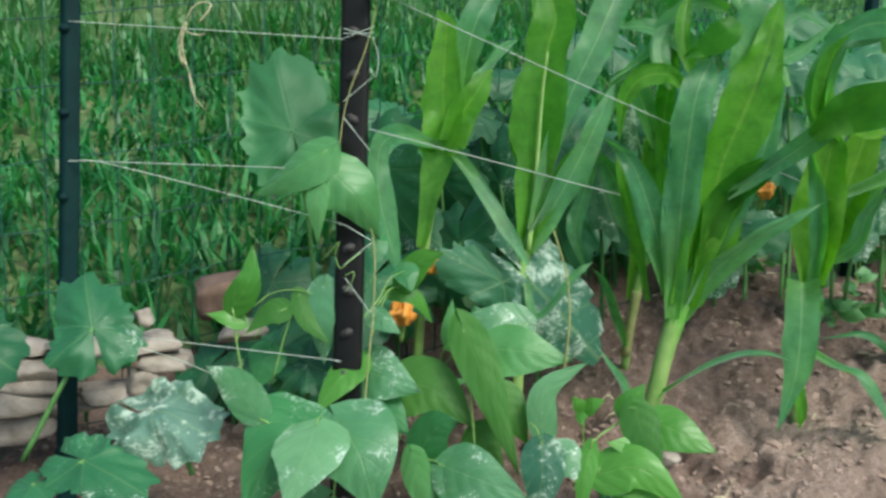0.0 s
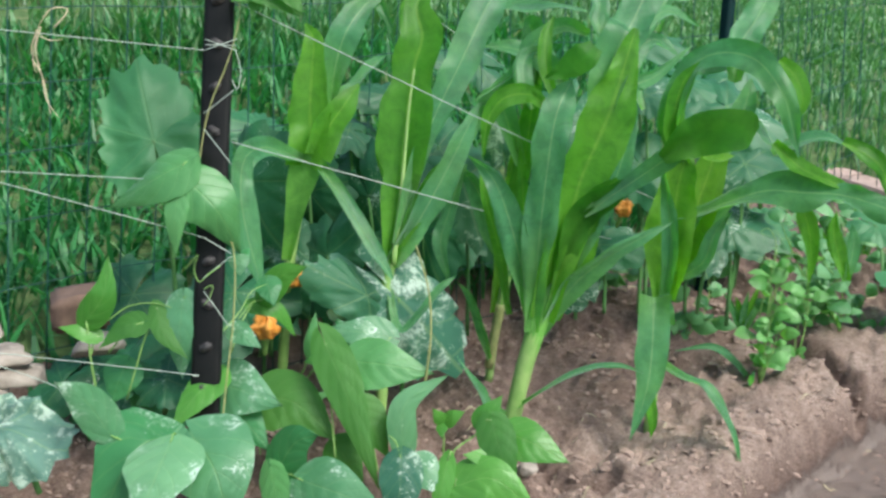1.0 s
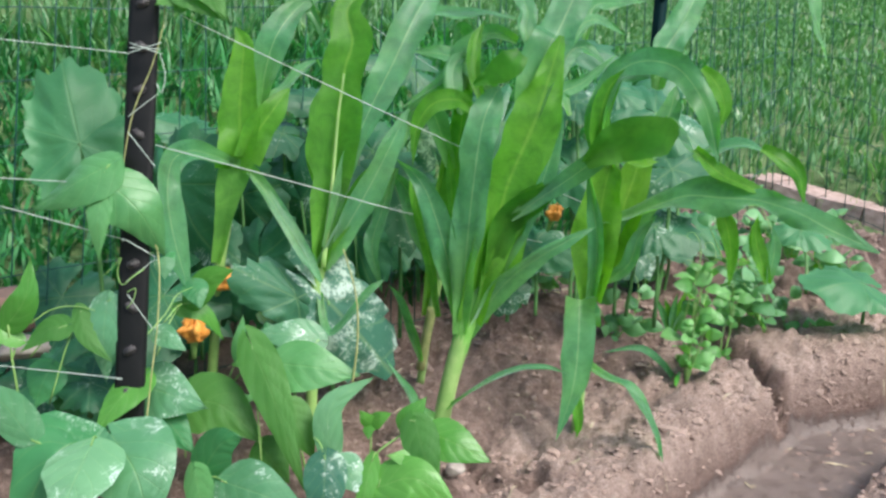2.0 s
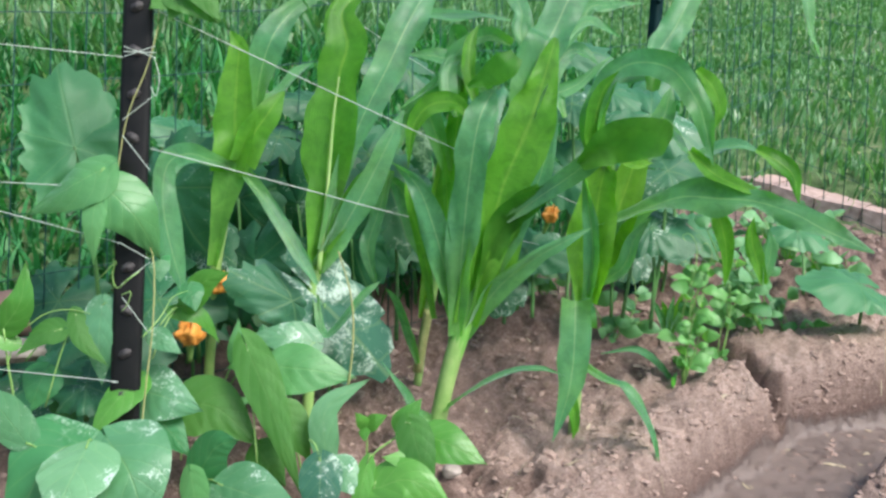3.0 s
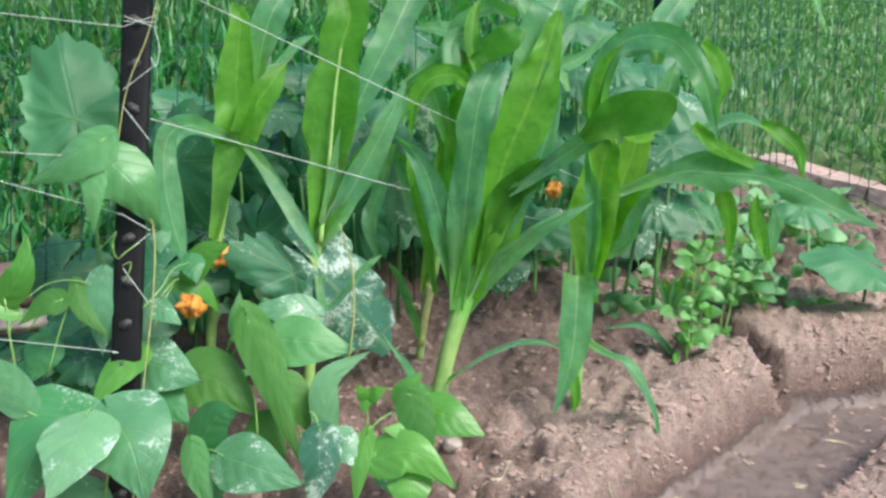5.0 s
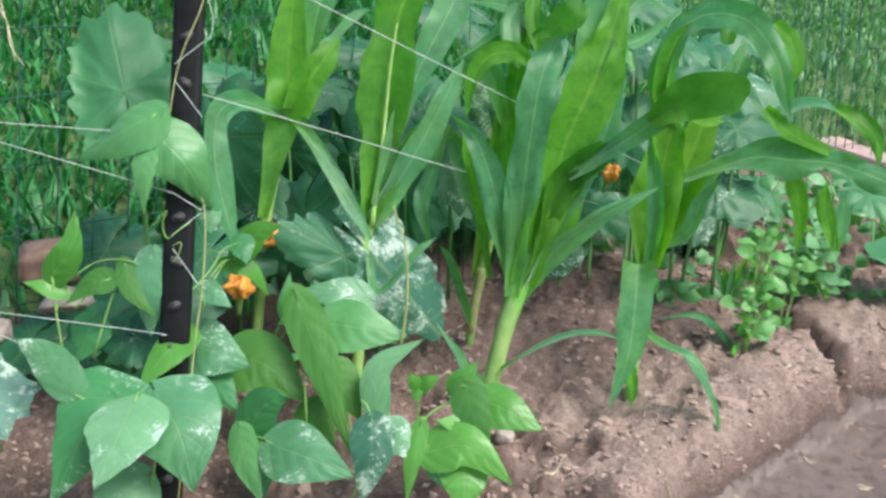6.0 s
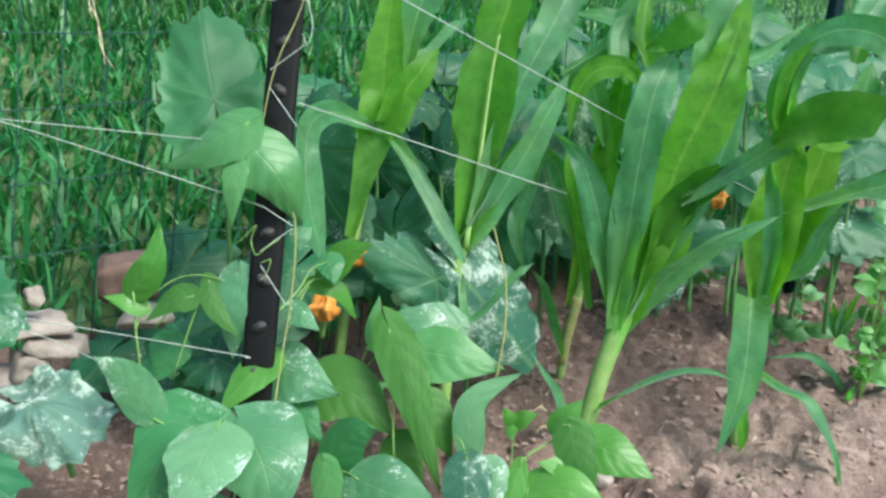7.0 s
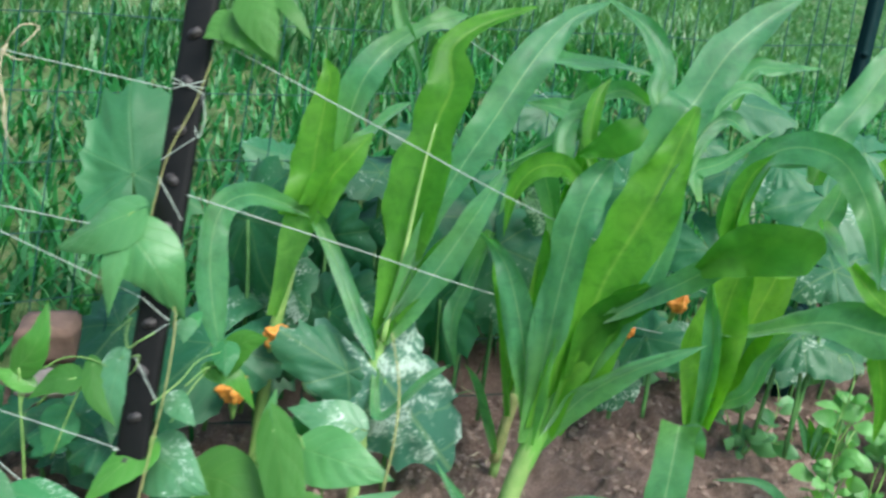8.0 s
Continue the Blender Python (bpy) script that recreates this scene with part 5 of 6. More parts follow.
leaf(bean, (-0.459, 1.000, 0.140), (-0.511, 0.975, 0.210), 0.046, (-0.10, -0.70, 0.70), BEAN_DUSTY, (-0.482, 0.985, 0.187), stem=(-0.425, 1.010, 0.099))
leaf(bean, (-0.387, 1.020, 0.035), (-0.443, 0.970, -0.013), 0.076, (-0.10, -0.86, 0.50), BEAN_PALE)
leaf(bean, (-0.387, 1.165, 0.148), (-0.294, 1.135, 0.136), 0.079, (0.10, -0.85, 0.52), BEAN_DUSTY, stem=(-0.382, 1.170, 0.168))
leaf(bean, (-0.376, 1.140, 0.171), (-0.420, 1.085, 0.112), 0.050, (-0.30, -0.86, 0.40), YOUNG, stem=(-0.381, 1.165, 0.170))
leaf(bean, (-0.359, 1.150, 0.123), (-0.307, 1.130, 0.075), 0.049, (0.12, -0.90, 0.40), BEAN)
leaf(bean, (-0.369, 1.170, 0.223), (-0.325, 1.150, 0.204), 0.031, (0.10, -0.86, 0.50), BEAN_DUSTY)
bean = thing("bean_plant", (-0.360, 1.046, ground_z(-0.360, 1.046) - 0.005), "vigorous bean vine climbing the steel post with green leaves", "bean plant", "bean plants along the fence")
part("stem", tube([(-0.360, 1.046, ground_z(-0.360, 1.046) - 0.005), (-0.358, 1.104, 0.157), (-0.355, 1.128, 0.250), (-0.362, 1.150, 0.331), (-0.386, 1.150, 0.377), (-0.408, 1.160, 0.404), (-0.410, 1.172, 0.448), (-0.400, 1.176, 0.503), (-0.382, 1.188, 0.556), (-0.372, 1.199, 0.604), (-0.375, 1.216, 0.634)], 0.0010, 0.0008, 34, 7), VINE, bean)
leaf(bean, (-0.351, 1.211, 0.652), (-0.378, 1.188, 0.629), 0.049, (-0.07, -0.87, 0.49), OLIVE, stem=(-0.375, 1.216, 0.634))
leaf(bean, (-0.349, 1.211, 0.662), (-0.295, 1.193, 0.616), 0.066, (0.30, -0.83, 0.47), OLIVE)
leaf(bean, (-0.343, 1.212, 0.651), (-0.355, 1.189, 0.615), 0.033, (-0.03, -0.91, 0.42), OLIVE)
leaf(bean, (-0.319, 1.237, 0.683), (-0.271, 1.230, 0.641), 0.020, (0.48, -0.75, 0.45), OLIVE)
part("tendril", tube([(-0.371, 1.125, 0.315), (-0.381, 1.110, 0.307), (-0.393, 1.110, 0.297), (-0.402, 1.120, 0.311), (-0.397, 1.120, 0.328), (-0.408, 1.120, 0.315), (-0.420, 1.120, 0.303)], 0.0008, 0.0005, 24, 5), STEM, bean)
part("tendril", tube([(-0.385, 1.105, 0.290), (-0.373, 1.100, 0.296), (-0.377, 1.100, 0.280), (-0.384, 1.100, 0.271)], 0.0008, 0.0005, 24, 5), STEM, bean)
part("tendril", tube([(-0.365, 1.120, 0.234), (-0.355, 1.160, 0.249), (-0.349, 1.190, 0.266), (-0.337, 1.220, 0.269)], 0.001, 0.0005, 24, 5), STEM, bean)
leaf(bean, (-0.337, 1.200, 0.680), (-0.289, 1.185, 0.617), 0.045, (0.10, -0.88, 0.45), OLIVE)
leaf(bean, (-0.419, 1.138, 0.417), (-0.356, 1.160, 0.323), 0.074, (0.25, -0.88, 0.40), BEAN_SOFT, (-0.378, 1.132, 0.382), cup=0.3, stem=(-0.428, 1.137, 0.406))
leaf(bean, (-0.419, 1.145, 0.437), (-0.523, 1.160, 0.369), 0.068, (-0.15, -0.80, 0.58), BEAN_SOFT, (-0.459, 1.138, 0.412), cup=0.3, stem=(-0.428, 1.137, 0.406))
leaf(bean, (-0.425, 1.132, 0.402), (-0.424, 1.118, 0.323), 0.032, (-0.15, -0.90, 0.40), BEAN_SOFT, stem=(-0.428, 1.137, 0.406))
leaf(bean, (-0.426, 1.150, 0.262), (-0.424, 1.142, 0.158), 0.052, (-0.10, -0.80, 0.58), BEAN_DUSTY, stem=(-0.395, 1.165, 0.265))
leaf(bean, (-0.363, 1.180, 0.315), (-0.359, 1.170, 0.291), 0.027, (0.10, -0.88, 0.46), BEAN_DUSTY)
leaf(bean, (-0.349, 1.250, 0.238), (-0.287, 1.240, 0.293), 0.041, (0.10, -0.80, 0.58), YOUNG, (-0.321, 1.245, 0.276), stem=(-0.368, 1.200, 0.225))
leaf(bean, (-0.341, 1.240, 0.271), (-0.326, 1.220, 0.239), 0.036, (0.10, -0.84, 0.52), BEAN)
leaf(bean, (-0.363, 1.250, 0.231), (-0.305, 1.270, 0.181), 0.029, (0.07, -0.75, 0.66), YOUNG, (-0.329, 1.255, 0.224), stem=(-0.372, 1.180, 0.185))
leaf(bean, (-0.368, 1.200, 0.313), (-0.352, 1.190, 0.305), 0.026, (0.07, -0.85, 0.50), BEAN)
bean = thing("bean_plant", (-0.262, 1.150, ground_z(-0.262, 1.150) - 0.005), "low bean plant with broad olive leaves over bare soil", "bean plant", "bean plants along the fence")
part("stem", tube([(-0.262, 1.150, ground_z(-0.262, 1.150) - 0.005), (-0.312, 1.130, 0.030), (-0.304, 1.120, 0.051)], 0.0016, 0.0012, 14, 7), STEM, bean)
leaf(bean, (-0.340, 1.200, 0.117), (-0.228, 1.175, 0.076), 0.087, (0.05, -0.78, 0.62), OLIVE, (-0.289, 1.190, 0.118), stem=(-0.322, 1.140, 0.064))
leaf(bean, (-0.294, 1.110, 0.055), (-0.240, 1.100, 0.115), 0.057, (-0.05, -0.80, 0.58), BEAN, (-0.270, 1.105, 0.100), stem=(-0.304, 1.120, 0.040))
leaf(bean, (-0.299, 1.100, 0.065), (-0.259, 1.060, -0.008), 0.043, (-0.30, -0.88, 0.35), BEAN_SOFT)
leaf(bean, (-0.254, 1.080, 0.063), (-0.148, 1.050, 0.046), 0.077, (0.02, -0.80, 0.60), BEAN_DUSTY, stem=(-0.301, 1.110, 0.046))
leaf(bean, (-0.282, 1.130, 0.025), (-0.264, 1.100, -0.021), 0.046, (0.10, -0.90, 0.40), BEAN)
bean = thing("bean_plant", (-0.165, 1.115, ground_z(-0.165, 1.115) - 0.005), "low bean plant with one mildew whitened leaf", "bean plant", "bean plants along the fence")
part("stem", tube([(-0.165, 1.115, ground_z(-0.165, 1.115) - 0.005), (-0.133, 1.100, 0.061), (-0.133, 1.100, 0.090)], 0.0016, 0.0012, 14, 7), STEM, bean)
leaf(bean, (-0.136, 1.090, 0.098), (-0.141, 1.060, 0.004), 0.056, (-0.15, -0.88, 0.45), MILDEWED, (-0.134, 1.070, 0.061), stem=(-0.155, 1.120, 0.113))
leaf(bean, (-0.120, 1.100, 0.093), (-0.082, 1.080, 0.059), 0.046, (0.25, -0.85, 0.45), BEAN_DUSTY)
leaf(bean, (-0.138, 1.160, 0.073), (-0.087, 1.190, 0.174), 0.039, (0.10, -0.86, 0.50), BEAN_PALE, (-0.140, 1.165, 0.137))
leaf(bean, (-0.252, 1.200, 0.200), (-0.164, 1.130, 0.032), 0.056, (-0.10, -0.84, 0.52), OLIVE, (-0.215, 1.165, 0.142), stem=(-0.225, 1.150, 0.052))
leaf(bean, (-0.201, 1.190, 0.125), (-0.158, 1.170, 0.059), 0.050, (0.07, -0.88, 0.46), OLIVE)
leaf(bean, (-0.232, 1.180, 0.070), (-0.189, 1.160, 0.027), 0.054, (-0.10, -0.86, 0.48), OLIVE)
bean = thing("bean_plant", (-0.180, 1.250, ground_z(-0.180, 1.250) - 0.005), "bean plant with glossy veined leaves between the corn", "bean plant", "bean plants along the fence")
part("stem", tube([(-0.180, 1.250, ground_z(-0.180, 1.250) - 0.005), (-0.196, 1.250, 0.077), (-0.202, 1.250, 0.144)], 0.0016, 0.0012, 14, 7), STEM, bean)
leaf(bean, (-0.225, 1.240, 0.164), (-0.109, 1.235, 0.156), 0.076, (0.02, -0.82, 0.58), BEAN_SOFT, stem=(-0.252, 1.260, 0.169))
leaf(bean, (-0.174, 1.280, 0.189), (-0.265, 1.270, 0.196), 0.057, (-0.08, -0.78, 0.62), BEAN_DUSTY, stem=(-0.197, 1.260, 0.149))
leaf(bean, (-0.232, 1.275, 0.169), (-0.250, 1.280, 0.212), 0.042, (-0.08, -0.85, 0.50), BEAN)
leaf(bean, (-0.280, 1.250, 0.163), (-0.277, 1.260, 0.225), 0.023, (-0.09, -0.92, 0.36), BEAN_SOFT, stem=(-0.299, 1.240, 0.106))
leaf(bean, (-0.254, 1.240, 0.167), (-0.286, 1.230, 0.161), 0.027, (-0.10, -0.80, 0.55), YOUNG, stem=(-0.299, 1.240, 0.106))
leaf(bean, (-0.301, 1.240, 0.093), (-0.248, 1.250, 0.113), 0.024, (-0.02, -0.80, 0.58), BEAN_SOFT)
bean = thing("bean_plant", (-0.005, 1.120, ground_z(-0.005, 1.120) - 0.005), "bean plant with fresh light green veined leaves", "bean plant", "bean plants along the fence")
part("stem", tube([(-0.005, 1.120, ground_z(-0.005, 1.120) - 0.005), (-0.053, 1.110, 0.064), (-0.075, 1.110, 0.098), (-0.046, 1.120, 0.124)], 0.0016, 0.0012, 14, 7), STEM, bean)
leaf(bean, (-0.009, 1.125, 0.128), (0.070, 1.105, 0.102), 0.057, (0.06, -0.80, 0.60), YOUNG, stem=(-0.046, 1.120, 0.124))
leaf(bean, (-0.029, 1.115, 0.146), (0.005, 1.080, 0.065), 0.048, (-0.15, -0.88, 0.42), OLIVE, stem=(-0.046, 1.120, 0.124))
leaf(bean, (-0.043, 1.130, 0.131), (-0.017, 1.140, 0.170), 0.033, (-0.01, -0.86, 0.52), YOUNG, stem=(-0.046, 1.120, 0.124))
leaf(bean, (-0.068, 1.080, 0.072), (0.038, 1.060, 0.050), 0.059, (0.05, -0.76, 0.65), YOUNG, (-0.021, 1.070, 0.090), stem=(-0.061, 1.110, 0.078))
leaf(bean, (-0.058, 1.085, 0.068), (-0.023, 1.060, 0.029), 0.040, (-0.20, -0.88, 0.42), BEAN)
leaf(bean, (-0.009, 1.100, 0.099), (-0.061, 1.090, 0.109), 0.034, (0.00, -0.74, 0.66), YOUNG)
leaf(bean, (-0.079, 1.100, 0.095), (-0.087, 1.060, 0.013), 0.027, (-0.30, -0.90, 0.30), YOUNG, stem=(-0.072, 1.110, 0.100))
leaf(bean, (-0.022, 1.075, 0.061), (-0.018, 1.050, 0.014), 0.057, (0.10, -0.86, 0.48), YOUNG)
bean = thing("bean_plant", (-0.520, 1.135, ground_z(-0.520, 1.135) - 0.005), "bean plant with light green upright leaves near the fence", "bean plant", "bean plants along the fence")
part("stem", tube([(-0.520, 1.135, ground_z(-0.520, 1.135) - 0.005), (-0.533, 1.135, 0.125), (-0.540, 1.135, 0.181), (-0.544, 1.135, 0.228)], 0.0016, 0.0012, 14, 7), STEM, bean)
part("tendril", tube([(-0.518, 1.140, 0.230), (-0.499, 1.150, 0.245), (-0.473, 1.150, 0.253), (-0.446, 1.150, 0.251), (-0.424, 1.150, 0.241)], 0.001, 0.0005, 24, 5), STEM, bean)
leaf(bean, (-0.546, 1.135, 0.226), (-0.520, 1.150, 0.312), 0.041, (0.24, -0.89, 0.38), YOUNG, (-0.520, 1.130, 0.265))
leaf(bean, (-0.473, 1.140, 0.231), (-0.524, 1.125, 0.197), 0.038, (-0.03, -0.76, 0.65), OLIVE, (-0.496, 1.135, 0.224), stem=(-0.515, 1.130, 0.189))
leaf(bean, (-0.459, 1.150, 0.248), (-0.412, 1.130, 0.189), 0.027, (0.10, -0.85, 0.50), OLIVE, (-0.445, 1.135, 0.219), stem=(-0.492, 1.130, 0.129))
leaf(bean, (-0.531, 1.140, 0.208), (-0.579, 1.130, 0.219), 0.025, (-0.02, -0.80, 0.58), YOUNG, stem=(-0.540, 1.135, 0.181))
leaf(bean, (-0.510, 1.180, 0.161), (-0.525, 1.160, 0.108), 0.056, (-0.02, -0.83, 0.56), BEAN)
leaf(bean, (-0.481, 1.200, 0.137), (-0.497, 1.180, 0.079), 0.073, (0.05, -0.83, 0.56), BEAN)
bean = thing("bean_plant", (-0.087, 1.222, ground_z(-0.087, 1.222) - 0.005), "tiny bright green bean seedling in the soil", "bean plant", "bean plants along the fence")
part("stem", tube([(-0.087, 1.222, ground_z(-0.087, 1.222) - 0.005), (-0.090, 1.226, 0.088)], 0.0015, 0.0012, 14, 7), STEM, bean)
leaf(bean, (-0.089, 1.223, 0.094), (-0.063, 1.217, 0.113), 0.024, (0.07, -0.73, 0.68), YOUNG)
leaf(bean, (-0.092, 1.223, 0.093), (-0.107, 1.217, 0.114), 0.020, (-0.20, -0.80, 0.57), YOUNG)
leaf(bean, (-0.093, 1.222, 0.090), (-0.092, 1.207, 0.076), 0.017, (-0.17, -0.90, 0.40), YOUNG)
# ---- squash ----
squash = thing("squash_plant", (-0.516, 1.291, ground_z(-0.516, 1.291) - 0.005), "squash plant with large lobed leaves behind the post", "squash plant", "squash plants")
squash_leaf(squash, (-0.516, 1.300, 0.440), (-0.551, 1.335, 0.534), (0.15, -0.84, 0.52), SQUASH_LIGHT, stem=(-0.493, 1.331, 0.160), lobes=0.14, wave=0.10, wide=0.92, cup=0.12)
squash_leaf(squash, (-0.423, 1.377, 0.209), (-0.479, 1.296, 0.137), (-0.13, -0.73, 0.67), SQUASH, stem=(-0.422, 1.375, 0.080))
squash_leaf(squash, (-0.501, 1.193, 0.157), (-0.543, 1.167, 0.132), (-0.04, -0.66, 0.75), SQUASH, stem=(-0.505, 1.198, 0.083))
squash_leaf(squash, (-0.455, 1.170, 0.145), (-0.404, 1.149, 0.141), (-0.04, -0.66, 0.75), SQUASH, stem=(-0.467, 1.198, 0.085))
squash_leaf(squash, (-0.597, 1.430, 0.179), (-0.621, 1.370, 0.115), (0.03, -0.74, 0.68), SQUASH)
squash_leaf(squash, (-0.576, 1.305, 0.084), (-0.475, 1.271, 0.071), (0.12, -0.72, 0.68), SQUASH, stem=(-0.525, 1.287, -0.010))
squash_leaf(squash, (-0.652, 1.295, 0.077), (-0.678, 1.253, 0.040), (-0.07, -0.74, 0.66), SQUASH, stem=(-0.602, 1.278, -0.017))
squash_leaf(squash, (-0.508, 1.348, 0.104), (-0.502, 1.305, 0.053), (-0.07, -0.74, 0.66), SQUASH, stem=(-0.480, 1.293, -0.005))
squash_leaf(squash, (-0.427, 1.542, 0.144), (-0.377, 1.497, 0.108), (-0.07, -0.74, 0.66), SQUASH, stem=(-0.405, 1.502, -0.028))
blossom(squash, (-0.363, 1.330, 0.162), 0.040, (0.07, -0.25, 0.95), 0)
blossom(squash, (-0.320, 1.385, 0.232), 0.034, (-0.63, -0.29, 0.59), 1)
squash = thing("squash_plant", (-0.110, 1.406, ground_z(-0.110, 1.406) - 0.005), "squash plant with a large spotted leaf under the corn", "squash plant", "squash plants")
squash_leaf(squash, (-0.175, 1.375, 0.219), (-0.088, 1.390, 0.129), (0.12, -0.80, 0.58), MILDEWED, stem=(-0.166, 1.413, 0.038), lobes=0.24, wide=0.9)
squash_leaf(squash, (-0.219, 1.350, 0.227), (-0.292, 1.310, 0.275), (-0.25, -0.76, 0.60), SQUASH_WHITE, lobes=0.1, wide=0.6)
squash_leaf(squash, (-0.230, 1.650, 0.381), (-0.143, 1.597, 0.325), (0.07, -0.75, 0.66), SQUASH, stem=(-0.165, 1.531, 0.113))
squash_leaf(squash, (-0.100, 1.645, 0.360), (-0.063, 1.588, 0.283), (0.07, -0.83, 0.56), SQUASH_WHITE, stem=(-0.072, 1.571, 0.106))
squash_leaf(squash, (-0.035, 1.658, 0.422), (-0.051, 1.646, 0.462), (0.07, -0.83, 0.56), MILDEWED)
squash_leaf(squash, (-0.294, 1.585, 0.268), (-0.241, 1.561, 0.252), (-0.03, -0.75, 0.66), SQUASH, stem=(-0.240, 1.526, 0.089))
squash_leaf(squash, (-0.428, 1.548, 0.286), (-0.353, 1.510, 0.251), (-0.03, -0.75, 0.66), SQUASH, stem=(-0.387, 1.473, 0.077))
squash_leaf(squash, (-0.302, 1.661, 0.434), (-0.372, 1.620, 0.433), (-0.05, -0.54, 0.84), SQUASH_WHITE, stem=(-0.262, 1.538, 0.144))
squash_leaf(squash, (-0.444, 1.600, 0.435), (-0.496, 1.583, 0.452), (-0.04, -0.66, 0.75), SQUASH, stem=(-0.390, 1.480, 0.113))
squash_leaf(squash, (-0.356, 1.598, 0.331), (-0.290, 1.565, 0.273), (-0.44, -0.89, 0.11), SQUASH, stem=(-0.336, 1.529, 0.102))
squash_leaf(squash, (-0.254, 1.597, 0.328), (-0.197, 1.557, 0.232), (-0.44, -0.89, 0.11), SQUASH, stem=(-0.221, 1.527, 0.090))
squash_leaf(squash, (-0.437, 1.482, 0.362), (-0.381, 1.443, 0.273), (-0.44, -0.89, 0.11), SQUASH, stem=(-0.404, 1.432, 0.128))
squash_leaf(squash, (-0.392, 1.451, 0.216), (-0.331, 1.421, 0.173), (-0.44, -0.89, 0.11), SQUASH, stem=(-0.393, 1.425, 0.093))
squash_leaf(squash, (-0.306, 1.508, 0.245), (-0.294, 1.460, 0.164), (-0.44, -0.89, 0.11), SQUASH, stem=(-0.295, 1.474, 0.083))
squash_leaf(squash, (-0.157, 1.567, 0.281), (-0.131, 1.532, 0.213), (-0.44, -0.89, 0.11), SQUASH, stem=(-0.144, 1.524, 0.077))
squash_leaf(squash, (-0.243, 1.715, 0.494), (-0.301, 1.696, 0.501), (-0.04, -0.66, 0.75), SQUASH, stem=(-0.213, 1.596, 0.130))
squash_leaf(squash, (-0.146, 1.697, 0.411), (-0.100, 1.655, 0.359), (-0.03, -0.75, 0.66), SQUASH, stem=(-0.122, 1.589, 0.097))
squash = thing("squash_plant", (0.235, 1.680, ground_z(0.235, 1.680) - 0.005), "squash plant with wavy leaves among the corn", "squash plant", "squash plants")
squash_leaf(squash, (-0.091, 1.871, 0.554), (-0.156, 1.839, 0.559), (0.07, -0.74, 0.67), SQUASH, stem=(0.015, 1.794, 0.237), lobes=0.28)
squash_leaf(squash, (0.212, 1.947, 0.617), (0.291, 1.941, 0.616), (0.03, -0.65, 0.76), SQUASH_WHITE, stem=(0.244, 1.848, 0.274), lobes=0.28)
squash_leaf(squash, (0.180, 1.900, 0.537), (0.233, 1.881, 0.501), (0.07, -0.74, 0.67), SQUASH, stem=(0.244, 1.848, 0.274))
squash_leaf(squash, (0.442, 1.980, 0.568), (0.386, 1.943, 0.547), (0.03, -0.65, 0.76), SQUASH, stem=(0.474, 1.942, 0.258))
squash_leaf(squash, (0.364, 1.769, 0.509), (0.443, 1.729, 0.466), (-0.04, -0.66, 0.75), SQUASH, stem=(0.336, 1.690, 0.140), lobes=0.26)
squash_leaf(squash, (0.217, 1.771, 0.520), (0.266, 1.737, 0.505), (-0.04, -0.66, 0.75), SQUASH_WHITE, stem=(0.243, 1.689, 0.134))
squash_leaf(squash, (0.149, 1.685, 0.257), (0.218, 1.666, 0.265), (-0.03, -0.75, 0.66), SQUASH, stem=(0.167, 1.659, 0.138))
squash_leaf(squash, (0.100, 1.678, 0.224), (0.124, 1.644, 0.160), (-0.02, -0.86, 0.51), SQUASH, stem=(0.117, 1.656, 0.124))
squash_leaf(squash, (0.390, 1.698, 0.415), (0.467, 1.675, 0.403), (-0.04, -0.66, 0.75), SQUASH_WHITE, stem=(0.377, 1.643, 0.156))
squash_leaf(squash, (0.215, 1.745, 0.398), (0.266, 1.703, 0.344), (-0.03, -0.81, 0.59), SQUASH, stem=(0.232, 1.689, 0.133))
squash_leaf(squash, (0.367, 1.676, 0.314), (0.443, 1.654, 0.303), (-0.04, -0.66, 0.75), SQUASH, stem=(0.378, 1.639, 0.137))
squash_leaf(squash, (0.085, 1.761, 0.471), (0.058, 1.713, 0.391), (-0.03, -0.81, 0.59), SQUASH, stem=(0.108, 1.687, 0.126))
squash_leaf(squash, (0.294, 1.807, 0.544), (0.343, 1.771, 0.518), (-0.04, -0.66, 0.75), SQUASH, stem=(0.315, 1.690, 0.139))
# Four extra leaves, added to shade the soil and hide the fence foot.
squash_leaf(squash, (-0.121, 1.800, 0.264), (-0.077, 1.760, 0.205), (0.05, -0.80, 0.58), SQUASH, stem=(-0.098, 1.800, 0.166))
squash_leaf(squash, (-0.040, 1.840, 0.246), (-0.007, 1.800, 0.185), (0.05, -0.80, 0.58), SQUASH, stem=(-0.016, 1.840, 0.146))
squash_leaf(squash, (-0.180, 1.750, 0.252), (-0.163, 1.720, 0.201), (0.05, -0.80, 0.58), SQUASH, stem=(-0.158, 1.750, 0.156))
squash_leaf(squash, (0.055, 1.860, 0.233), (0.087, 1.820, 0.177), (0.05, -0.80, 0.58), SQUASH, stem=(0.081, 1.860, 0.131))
squash_leaf(squash, (0.405, 1.930, 0.222), (0.372, 1.890, 0.175), (0.02, -0.72, 0.69), SQUASH_WHITE, stem=(0.420, 1.950, 0.100))
squash_leaf(squash, (0.465, 1.960, 0.262), (0.500, 1.920, 0.215), (0.05, -0.72, 0.69), SQUASH_WHITE, stem=(0.470, 1.975, 0.105), lobes=0.22)
squash_leaf(squash, (0.530, 1.990, 0.258), (0.570, 1.960, 0.225), (0.05, -0.68, 0.73), SQUASH_LIGHT, stem=(0.520, 2.000, 0.110))
blossom(squash, (0.180, 1.657, 0.319), 0.030, (0.18, -0.30, 0.91), 0)
